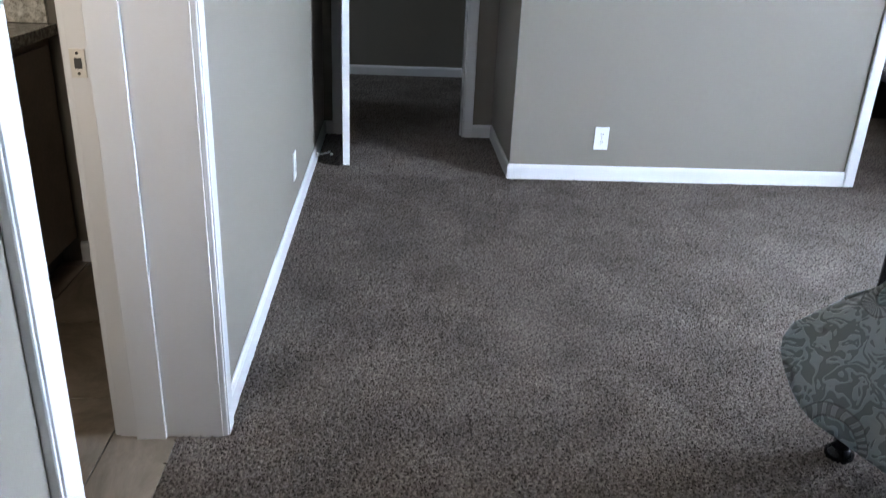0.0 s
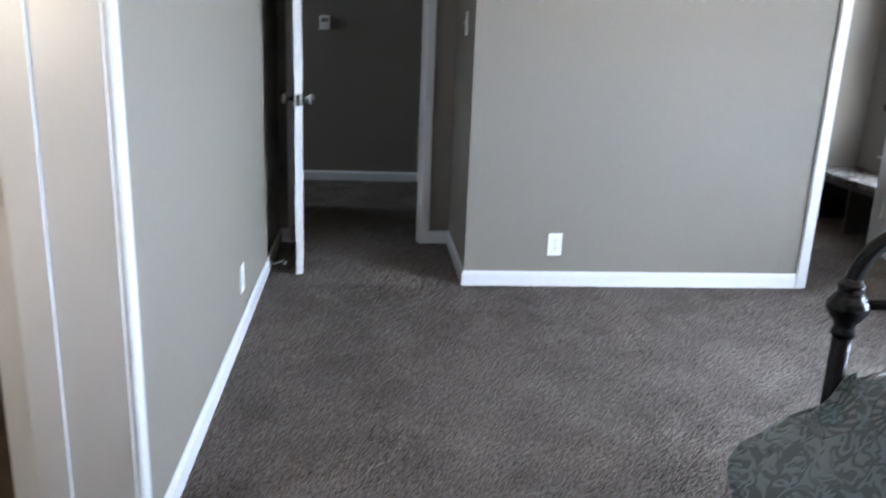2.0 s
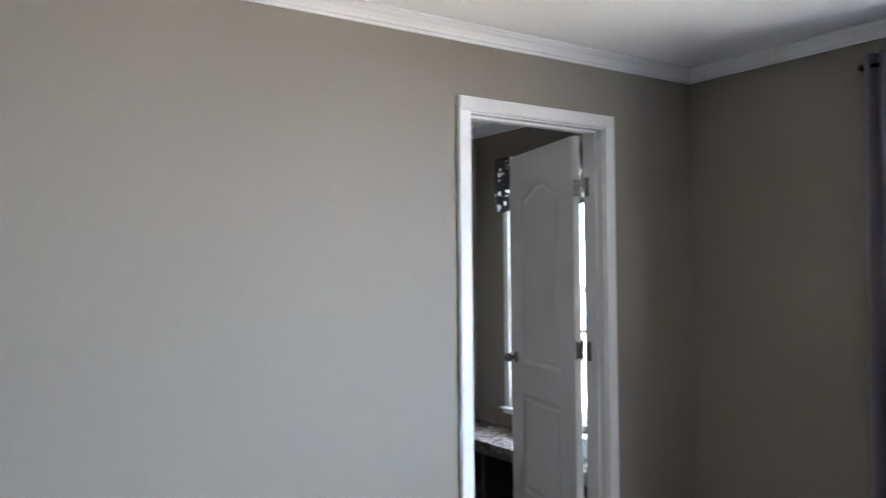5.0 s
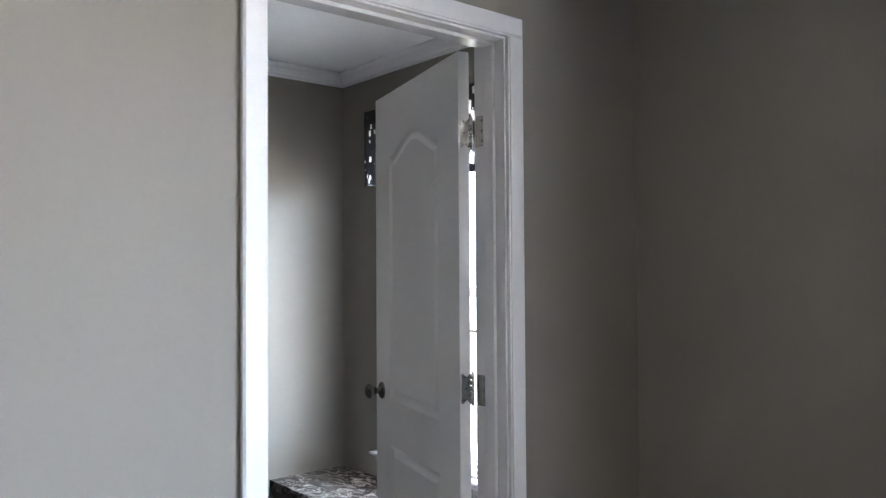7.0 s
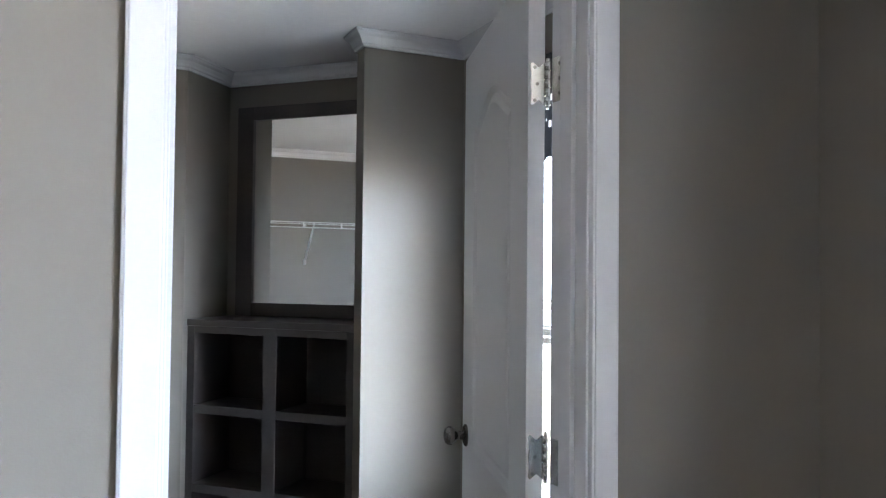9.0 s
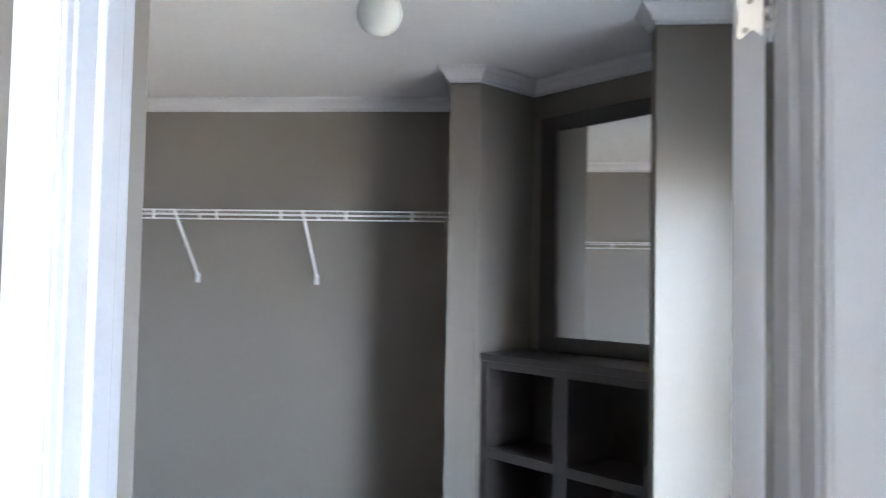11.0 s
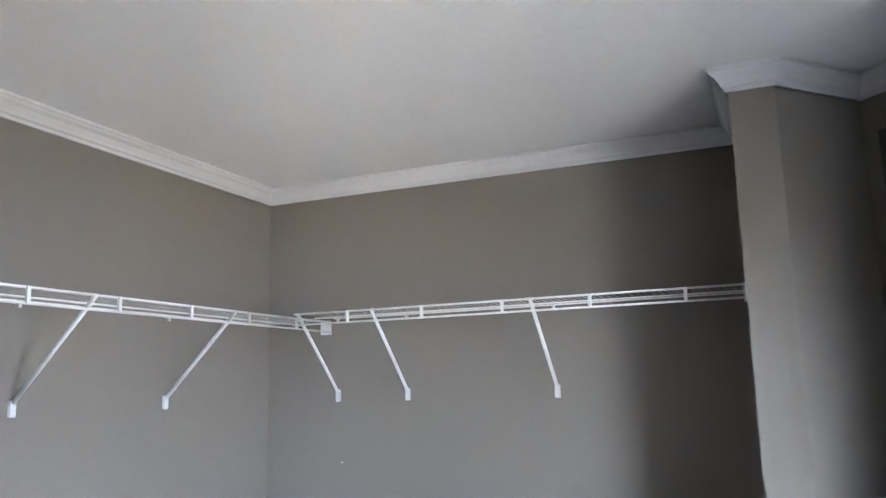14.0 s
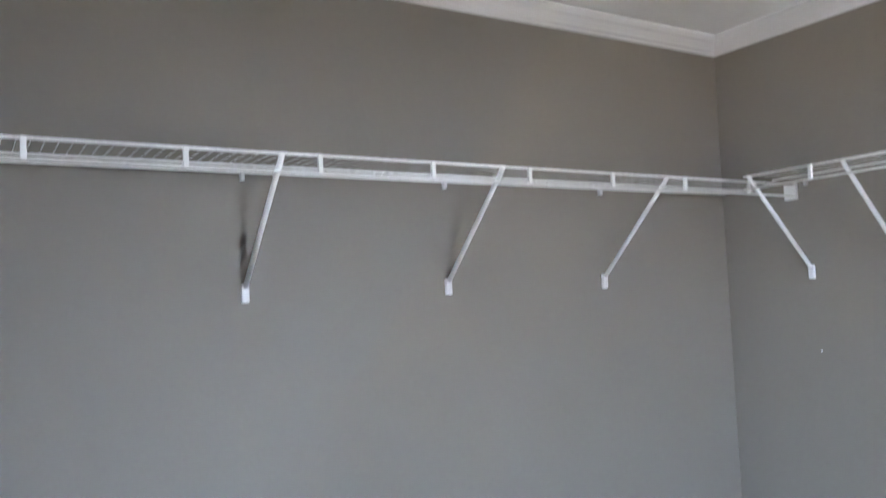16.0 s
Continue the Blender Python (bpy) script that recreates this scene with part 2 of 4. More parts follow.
    value = times(inside(border, inside(heart, leaves, petals(7)), petals(24)), rings)
    drift = n.new("ShaderNodeTexNoise")
    drift.inputs["Scale"].default_value, drift.inputs["Detail"].default_value = 11, 2
    l.new(tc.outputs["Object"], drift.inputs[0])
    r = n.new("ShaderNodeValToRGB")
    e = r.color_ramp.elements
    e[0].position, e[0].color = 0.02, (0.060, 0.068, 0.072, 1)
    e[1].position, e[1].color = 0.95, (0.245, 0.268, 0.278, 1)
    e.new(0.4).color = (0.135, 0.148, 0.154, 1)
    l.new(value, r.inputs[0])
    warm, blend = n.new("ShaderNodeMix"), n.new("ShaderNodeMix")
    warm.data_type, warm.blend_type, warm.inputs[0].default_value = "RGBA", "MULTIPLY", 1.0
    l.new(r.outputs[0], warm.inputs[6])
    warm.inputs[7].default_value = (0.76, 0.93, 0.95, 1)
    blend.data_type = "RGBA"
    l.new(times(ramp(drift.outputs["Fac"], (0.32, 0.4), (0.56, 1.0)), field), blend.inputs[0])
    l.new(r.outputs[0], blend.inputs[6])
    l.new(warm.outputs[2], blend.inputs[7])
    l.new(blend.outputs[2], b.inputs["Base Color"])
    bn = n.new("ShaderNodeBump")
    bn.inputs["Strength"].default_value, bn.inputs["Distance"].default_value = 0.9, 0.008
    l.new(value, bn.inputs["Height"])
    l.new(bn.outputs[0], b.inputs["Normal"])
    return m


# Puckered top cloth, its colour paled to hold the window's light.
WAFFLE = cloth("window_lit_waffle_cloth", (0.24, 0.265, 0.285), 62, 0.02, 0.4)


def valance_material():
    """Charcoal cloth printed with white leaves."""
    m = material("charcoal_leaf_print", (0.05, 0.05, 0.052), 0.85, spec=0.1)
    n, l = m.node_tree.nodes, m.node_tree.links
    b = n["Principled BSDF"]
    tc, peak = n.new("ShaderNodeTexCoord"), n.new("ShaderNodeMath")
    peak.operation = "MAXIMUM"
    for k, (scale, lean, size) in enumerate((((5, 15, 7.5), 0.65, 0.40), ((6, 30, 17), -0.75, 0.34))):
        mp, v, r = n.new("ShaderNodeMapping"), n.new("ShaderNodeTexVoronoi"), n.new("ShaderNodeMath")
        mp.inputs["Scale"].default_value, mp.inputs["Rotation"].default_value, mp.inputs["Location"].default_value = scale, (lean, 0, 0), (0.3 * k, 1.7 * k, 0.4)
        v.distance = "MANHATTAN"
        v.inputs["Scale"].default_value, v.inputs["Randomness"].default_value = 1.0, 0.75
        r.operation, r.inputs[1].default_value = "LESS_THAN", size
        l.new(tc.outputs["Object"], mp.inputs[0])
        l.new(mp.outputs[0], v.inputs["Vector"])
        l.new(v.outputs["Distance"], r.inputs[0])
        l.new(r.outputs[0], peak.inputs[k])
    mix = n.new("ShaderNodeMix")
    mix.data_type = "RGBA"
    mix.inputs[6].default_value, mix.inputs[7].default_value = (0.045, 0.045, 0.048, 1), (0.78, 0.78, 0.76, 1)
    l.new(peak.outputs[0], mix.inputs[0])
    l.new(mix.outputs[2], b.inputs["Base Color"])
    return m


CARPET, QUILT, VALANCE = carpet_material(), quilt_material(), valance_material()


# ---- shaping helpers ----
def box(bm, x0, x1, y0, y1, z0, z1, bevel=0.0):
    made = bmesh.ops.create_cube(bm, size=1.0, matrix=Matrix.Translation(((x0 + x1) / 2, (y0 + y1) / 2, (z0 + z1) / 2)) @ Matrix.Diagonal((abs(x1 - x0), abs(y1 - y0), abs(z1 - z0), 1)))
    if bevel:
        edges = list({e for v in made["verts"] for e in v.link_edges})
        bmesh.ops.bevel(bm, geom=edges, offset=bevel, segments=2, affect="EDGES", profile=0.6)
    return bm


def prism(bm, points, z0, z1):
    low = [bm.verts.new((x, y, z0)) for x, y in points]
    high = [bm.verts.new((x, y, z1)) for x, y in points]
    n = len(points)
    bm.faces.new(low[::-1])
    bm.faces.new(high)
    for i in range(n):
        bm.faces.new((low[i], low[(i + 1) % n], high[(i + 1) % n], high[i]))
    bmesh.ops.recalc_face_normals(bm, faces=bm.faces)
    return bm


def tube(bm, points, r, sides=10, cap=True):
    """A round bar along points."""
    pts, rings = [Vector(p) for p in points], []
    for i, p in enumerate(pts):
        way = (pts[min(i + 1, len(pts) - 1)] - pts[max(i - 1, 0)]).normalized()
        side = way.cross(Vector((0, 0, 1)))
        side = Vector((1, 0, 0)) if side.length < 1e-3 else side.normalized()
        up = side.cross(way)
        rings.append([bm.verts.new(p + (side * math.cos(a) + up * math.sin(a)) * r) for a in (math.tau * k / sides for k in range(sides))])
    for a, b in zip(rings, rings[1:]):
        for k in range(sides):
            f = bm.faces.new((a[k], a[(k + 1) % sides], b[(k + 1) % sides], b[k]))
            f.smooth = sides > 6
    if cap:
        bm.faces.new(rings[0][::-1])
        bm.faces.new(rings[-1])
    return bm


def lathe(bm, profile, m=None, sides=24):
    """A turned shape: profile of (radius, height) about z, placed by m."""
    m = m or Matrix()
    rings = [[bm.verts.new(m @ Vector((r * math.cos(math.tau * k / sides), r * math.sin(math.tau * k / sides), z))) for k in range(sides)] for r, z in profile]
    for a, b in zip(rings, rings[1:]):
        for k in range(sides):
            bm.faces.new((a[k], a[(k + 1) % sides], b[(k + 1) % sides], b[k])).smooth = True
    bm.faces.new(rings[0][::-1])
    bm.faces.new(rings[-1])
    bmesh.ops.recalc_face_normals(bm, faces=bm.faces)
    return bm


def sweep(bm, points, profile, closed=False):
    """A moulding: profile of (out, z) along points of the plan, the room on the left of the way, mitred at corners."""
    pts, n, rings = [Vector(p) for p in points], len(points), []
    for i, p in enumerate(pts):
        a = (p - pts[i - 1]).normalized() if closed or i > 0 else None
        b = (pts[(i + 1) % n] - p).normalized() if closed or i < n - 1 else None
        na = Vector((-a.y, a.x)) if a else None
        nb = Vector((-b.y, b.x)) if b else None
        if na and nb:
            out = (na + nb) / (1 + na.dot(nb))
        else:
            out = na or nb
        rings.append([bm.verts.new((p.x + out.x * d, p.y + out.y * d, z)) for d, z in profile])
    k = len(profile)
    for i in range(n if closed else n - 1):
        a, b = rings[i], rings[(i + 1) % n]
        for j in range(k):
            bm.faces.new((a[j], a[(j + 1) % k], b[(j + 1) % k], b[j]))
    if not closed:
        bm.faces.new(rings[0])
        bm.faces.new(rings[-1][::-1])
    bmesh.ops.recalc_face_normals(bm, faces=bm.faces)
    return bm


def mesh(name, bm, *mats):
    me = bpy.data.meshes.new(name)
    bm.to_mesh(me)
    bm.free()
    for m in mats:
        me.materials.append(m)
    return me


def part(name, bm, mat, parent, label="", at=None):
    ob = new(name, mesh(name, bm, mat))
    ob.parent = parent
    if at is not None:
        ob.matrix_local = at
    return tagged(ob, label)


def thing(name, label, category, at=None, group="", bm=None, mat=None):
    ob = new(name, mesh(name, bm, mat) if bm else None)
    if at is not None:
        ob.matrix_world = at
    return tagged(ob, label, category, group)


def structure(name, bm, mat, label, category="wall"):
    return tagged(new(name, mesh(name, bm, mat)), label, category, kind="structure")


B = bmesh.new

# ---- the shell: floors, walls, ceilings ----
structure("ground", box(B(), -400, 400, -400, 400, -0.75, -0.6), GRASS, "dry lawn around the house", "ground")
floor_bed = structure("floor_bedroom", box(B(), -1.11, RIGHT, BACK, ALC, -0.12, 0), CARPET, "taupe flecked cut-pile carpet of the bedroom", "carpet")
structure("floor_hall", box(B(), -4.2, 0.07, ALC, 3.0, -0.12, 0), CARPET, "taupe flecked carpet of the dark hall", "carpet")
structure("floor_closet", box(B(), 0.07, RIGHT, ALC, 3.3, -0.12, 0), CARPET, "taupe flecked carpet of the walk-in closet", "carpet")

T2 = 0.15
RISE = 0.016                               # the bedroom is a little higher
H0, H1 = -0.1, CEIL + 0.03
CX = 0.036                                 # outside corner beside the entry
OPEN_L, OPEN_R = 1.924, 2.666              # closet doorway
EN_L, EN_R = -0.882, -0.150                # entry doorway
BA_0, BA_1 = -3.08, -2.258                 # bathroom doorway
BX = -1.252                                # bathroom side of the left wall

bm = B()
box(bm, CX, OPEN_L - 0.012, 0, WALL, H0, H1)
box(bm, OPEN_R + 0.012, RIGHT, 0, WALL, H0, H1)
box(bm, OPEN_L - 0.012, OPEN_R + 0.012, 0, WALL, DOOR_H + 0.012, H1)
structure("wall_closet_front", bm, PAINT, "taupe painted partition with the closet doorway")
structure("wall_closet_left", box(B(), CX, CL, WALL, CB, H0, H1), PAINT, "taupe painted partition between hall and closet")
structure("wall_closet_back", box(B(), CX, 2.107, CB, CB + WALL, H0, H1), PAINT, "taupe painted back wall of the closet")
structure("wall_stub", box(B(), 1.665, 1.772, WALL, 0.468, H0, H1), PAINT, "short taupe painted wall beside the closet doorway")
A_, B_, C_, E_, F_ = (2.107, 2.509), (2.230, 2.509), (2.466, 2.775), (3.1035, 2.1375), (2.832, 1.787)
G_, F2_ = (RIGHT, 1.787), (2.832, 1.880)
structure("wall_nook", prism(B(), [(2.107, CB + WALL), A_, B_, C_, E_, F2_, F_, G_, (RIGHT, CB + WALL)], H0, H1), PAINT, "taupe painted angled corner with a recess")

bm = B()
box(bm, LEFT, EN_L - 0.012, ALC, ALC + WALL, H0, H1)
box(bm, EN_R + 0.012, CX, ALC, ALC + WALL, H0, H1)
box(bm, EN_L - 0.012, EN_R + 0.012, ALC, ALC + WALL, DOOR_H + 0.012, H1)
structure("wall_entry", bm, PAINT, "taupe painted wall round the bedroom's entry door")

bm = B()
box(bm, BX, LEFT, BACK - WALL, BA_0 - 0.012, H0, H1)
box(bm, BX, LEFT, BA_1 + 0.012, ALC + WALL, H0, H1)
box(bm, BX, LEFT, BA_0 - 0.012, BA_1 + 0.012, DOOR_H + 0.012, H1)
structure("wall_left", bm, PAINT, "taupe painted wall with the bathroom doorway")

bm = B()
box(bm, BX, RIGHT + T2, BACK - WALL, BACK, H0, H1)
structure("wall_behind", bm, PAINT, "taupe painted wall behind the bed")


def wall_with_windows(y0, y1, windows):
    bm, at = B(), y0
    for a, b, lo, hi in windows:
        box(bm, RIGHT, RIGHT + T2, at, a, H0, H1)
        box(bm, RIGHT, RIGHT + T2, a, b, H0, lo)
        box(bm, RIGHT, RIGHT + T2, a, b, hi, H1)
        at = b
    box(bm, RIGHT, RIGHT + T2, at, y1, H0, H1)
    return bm


structure("wall_right", wall_with_windows(BACK, CB + WALL, [BED_WIN, CLO_WIN]), PAINT, "taupe painted outside wall with two windows")
structure("wall_hall_back", box(B(), -4.2, CX, 2.83, 2.95, H0, H1), PAINT, "dark-looking taupe wall at the end of the hall")
# Out-of-view block, thickened to keep lamp light off the near hall floor.
structure("wall_hall_shade", box(B(), -4.2, BX, ALC, 1.86, H0, H1), PAINT, "unseen taupe wall block added to shade the near hall floor")
# Unseen end wall; its opening is made up to admit the hall lamp.
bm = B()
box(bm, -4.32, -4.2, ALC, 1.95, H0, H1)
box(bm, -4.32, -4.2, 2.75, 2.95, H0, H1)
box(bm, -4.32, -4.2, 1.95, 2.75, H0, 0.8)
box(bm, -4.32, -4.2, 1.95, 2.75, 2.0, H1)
structure("wall_hall_unseen_end", bm, PAINT, "unseen taupe wall added at the hall's end, open for a lamp")
# The gap in the unseen back wall is made up for the bathroom lamp.
bm = B()
box(bm, -2.5, BX, -1.16, -1.05, H0, H1)
box(bm, -2.5, -2.4, -3.4, -1.16, H0, H1)
box(bm, -2.5, -2.1, -3.5, -3.4, H0, H1)
box(bm, -1.4, BX, -3.5, -3.4, H0, H1)
box(bm, -2.1, -1.4, -3.5, -3.4, H0, 1.1)
box(bm, -2.1, -1.4, -3.5, -3.4, 2.0, H1)
structure("wall_bathroom", bm, PAINT, "taupe painted bathroom walls")
bm = box(B(), BX, RIGHT + T2, BACK - WALL, 0.06, CEIL + RISE, CEIL + 0.14)
box(bm, BX, CX + 0.05, 0.06, ALC + 0.05, CEIL + RISE, CEIL + 0.14)
structure("ceiling_bedroom", bm, CEILM, "white painted ceiling board with a faint texture", "ceiling")
bm = box(B(), CX + 0.05, RIGHT + T2, 0.06, CB + WALL, CEIL, CEIL + 0.14)
structure("ceiling_closet", bm, CEILM, "white painted ceiling board with a faint texture", "ceiling")
for name, x0, x1, y0, y1 in (("ceiling_hall", -4.32, CX + 0.05, ALC + 0.05, 2.95), ("ceiling_bathroom", -2.5, BX, -3.5, -1.05)):
    structure(name, box(B(), x0, x1, y0, y1, CEIL, CEIL + 0.14), CEILM, "white painted ceiling board with a faint texture", "ceiling")

# ---- mouldings ----
CROWN = [(0, 2.302), (0.010, 2.302), (0.012, 2.312), (0.018, 2.316), (0.022, 2.326), (0.032, 2.340), (0.044, 2.348), (0.049, 2.355), (0.053, 2.357), (0.054, CEIL - 0.002), (0, CEIL - 0.002)]
BASE = [(0, 0.0), (0.012, 0.0), (0.012, 0.062), (0.009, 0.074), (0.004, 0.081), (0, 0.081)]
structure("trim_crown_bedroom", sweep(B(), [(RIGHT, BACK), (RIGHT, 0), (CX, 0), (CX, ALC), (LEFT, ALC), (LEFT, BACK)], [(d, z + RISE) for d, z in CROWN], True), TRIM, "white painted crown moulding of the bedroom", "crown moulding")
structure("trim_crown_closet", sweep(B(), [(RIGHT, WALL), G_, F_, F2_, E_, C_, B_, A_, (A_[0], CB), (CL, CB), (CL, WALL), (1.665, WALL), (1.665, 0.468), (1.772, 0.468), (1.772, WALL)], CROWN, True), TRIM, "white painted crown moulding of the closet", "crown moulding")
CAS = 0.065
runs = [
    [(RIGHT, BACK), (RIGHT, 0), (OPEN_R + CAS, 0)],
    [(OPEN_L - CAS, 0), (CX, 0), (CX, ALC), (EN_R + CAS, ALC)],
    [(EN_L - CAS, ALC), (LEFT, ALC), (LEFT, BA_1 + CAS)],
    [(LEFT, BA_0 - CAS), (LEFT, BACK), (RIGHT - 0.02, BACK)],
    [(RIGHT, WALL), G_, F_, F2_],
    [B_, A_, (A_[0], CB), (CL, CB), (CL, WALL), (1.665, WALL), (1.665, 0.468), (1.772, 0.468), (1.772, WALL), (OPEN_L - CAS, WALL)],
    [(CX, 2.83), (-4.2, 2.83)],
    [(CX, ALC + WALL), (CX, 2.818)],
    [(BX, -1.16), (-1.735, -1.16)],
]
for run in runs:
    structure("baseboard", sweep(B(), run, BASE), TRIM, "white painted baseboard at the foot of the wall", "baseboard")


def door_trim(name, axis, wall0, wall1, a, b, label, stop):
    """Jamb, stop and both casings of a doorway from a to b in a wall from wall0 to wall1."""
    ob = tagged(new(name), label, "door frame", kind="structure")

    def put(bm, u0, u1, w0, w1, z0, z1, bev=0.0):
        return box(bm, u0, u1, w0, w1, z0, z1, bev) if axis == "x" else box(bm, w0, w1, u0, u1, z0, z1, bev)
    for k, (u0, u1) in enumerate(((a - 0.012, a), (b, b + 0.012))):
        part("jamb", put(B(), u0, u1, wall0 - 0.002, wall1 + 0.002, 0, DOOR_H + 0.012, 0.0015), TRIM, ob)
        s0, s1 = (a, a + 0.011) if k == 0 else (b - 0.011, b)
        part("stop", put(B(), s0, s1, *stop, 0, DOOR_H, 0.002), TRIM, ob)
    part("head_jamb", put(B(), a, b, wall0 - 0.002, wall1 + 0.002, DOOR_H, DOOR_H + 0.012, 0.0015), TRIM, ob)
    part("head_stop", put(B(), a + 0.011, b - 0.011, *stop, DOOR_H - 0.011, DOOR_H, 0.002), TRIM, ob)
    for face, way in ((wall0, -1), (wall1, 1)):
        for u0, u1, inner in ((a - CAS, a - 0.005, 1), (b + 0.005, b + CAS, -1)):
            bm = B()
            put(bm, u0, u1, *sorted((face, face + way * 0.015)), 0, DOOR_H + 0.006, 0.003)
            mid = (u0 + 0.005, u1 - 0.004) if inner < 0 else (u0 + 0.004, u1 - 0.005)
            put(bm, *mid, *sorted((face + way * 0.010, face + way * 0.0185)), 0.001, DOOR_H + 0.005, 0.003)
            part("casing", bm, TRIM, ob)
        bm = B()
        put(bm, a - CAS, b + CAS, *sorted((face, face + way * 0.015)), DOOR_H + 0.006, DOOR_H + CAS, 0.003)
        put(bm, a - CAS + 0.006, b + CAS - 0.006, *sorted((face + way * 0.010, face + way * 0.0185)), DOOR_H + 0.011, DOOR_H + CAS - 0.004, 0.003)
        part("head_casing", bm, TRIM, ob)
    return ob


fr_closet = door_trim("door_frame_closet", "x", 0, WALL, OPEN_L, OPEN_R, "white painted casing round the closet doorway", (0.035, WALL - 0.040))
fr_entry = door_trim("door_frame_entry", "x", ALC, ALC + WALL, EN_L, EN_R, "white painted casing round the entry doorway", (ALC + 0.040, ALC + 0.08))
fr_bath = door_trim("door_frame_bathroom", "y", BX, LEFT, BA_0, BA_1, "white painted casing round the bathroom doorway", (BX + 0.042, BX + 0.115))


def strike(parent, at):
    bm = box(B(), -0.016, 0.016, -0.0015, 0.0015, -0.030, 0.030, 0.001)
    p = part("strike_plate", bm, ZINC, parent, "bright steel strike plate", at)
    part("latch_hole", box(B(), -0.007, 0.008, -0.003, -0.0016, -0.011, 0.011), SLOT, p, "dark latch hole")
    for z in (-0.021, 0.021):
        part("screw", lathe(B(), [(0.0035, 0), (0.003, 0.001)], pose(0, -0.0016, z, 90), 10), NICKEL, p)


strike(fr_bath, pose(BX + 0.018, BA_1 - 0.002, 0.942))
for hz in (0.292, 1.025, 1.785):
    hp = part("hinge_plate", box(B(), OPEN_R - 0.0025, OPEN_R, 0.076, WALL + 0.001, hz - 0.045, hz + 0.045, 0.0008), CHROME, fr_closet, "bright steel hinge plate")
    for dz in (-0.03, 0.0, 0.03):
        part("screw", lathe(B(), [(0.0038, 0), (0.0032, 0.001)], pose(OPEN_R - 0.0025, 0.090, hz + dz, 0, -90), 10), NICKEL, hp)
strike(fr_entry, pose(EN_R - 0.002, ALC + 0.018, 0.93, 0, 0, -90))


# ---- doors ----
def offset(loop, d):
    out, n = [], len(loop)
    for i in range(n):
        p, q, r = loop[i - 1], loop[i], loop[(i + 1) % n]
        a = Vector((q[0] - p[0], q[1] - p[1])).normalized()
        b = Vector((r[0] - q[0], r[1] - q[1])).normalized()
        na, nb = Vector((-a.y, a.x)), Vector((-b.y, b.x))
        o = (na + nb) / max(0.3, 1 + na.dot(nb))
        out.append((q[0] + o.x * d, q[1] + o.y * d))
    return out


def moulded_leaf(width, height, thick):
    """A hollow-core door: two moulded panels on each face, the upper one with an arched head. x: 0 to width, y: thickness, z up."""
    m0, m1 = width * 0.20, width * 0.80
    low = [(m0, 0.20), (m1, 0.20), (m1, 0.72), (m0, 0.72)]
    arch = [(m1 + (m0 - m1) * k / 14, 1.77 + 0.075 * math.sin(math.pi * k / 14) ** 1.6) for k in range(15)]
    high = [(m0, 0.885), (m1, 0.885)] + arch
    bm = B()
    for side in (1, -1):
        surface = thick / 2 * side
        outer = [(0, 0), (width, 0), (width, height), (0, height)]
        rims, edges = [], []
        for loop in (outer, low, high):
            vs = [bm.verts.new((x, surface, z)) for x, z in loop]
            rims.append(vs)
            edges += [bm.edges.new((vs[i], vs[(i + 1) % len(vs)])) for i in range(len(vs))]
        bmesh.ops.triangle_fill(bm, edges=edges, use_beauty=True, use_dissolve=False)
        for loop, rim in ((low, rims[1]), (high, rims[2])):
            prev = rim
            for inset, depth in ((0.008, 0.004), (0.016, 0.0075), (0.024, 0.0075), (0.040, 0.002)):
                ring = [bm.verts.new((x, surface - depth * side, z)) for x, z in offset(loop, inset)]
                for i in range(len(ring)):
                    j = (i + 1) % len(ring)
                    bm.faces.new((prev[i], prev[j], ring[j], ring[i]))
                prev = ring
            bm.faces.new(prev)
        if side == 1:
            first = rims[0]
        else:
            for i in range(4):
                j = (i + 1) % 4
                bm.faces.new((first[i], first[j], rims[0][j], rims[0][i]))
    bmesh.ops.remove_doubles(bm, verts=bm.verts, dist=1e-5)
    bmesh.ops.recalc_face_normals(bm, faces=bm.faces)
    return bm


KNOB = [(0.0315, 0), (0.0315, 0.004), (0.027, 0.008), (0.013, 0.011), (0.0115, 0.024), (0.014, 0.030), (0.022, 0.036), (0.0265, 0.045), (0.0265, 0.053), (0.022, 0.061), (0.012, 0.0655), (0.004, 0.066)]


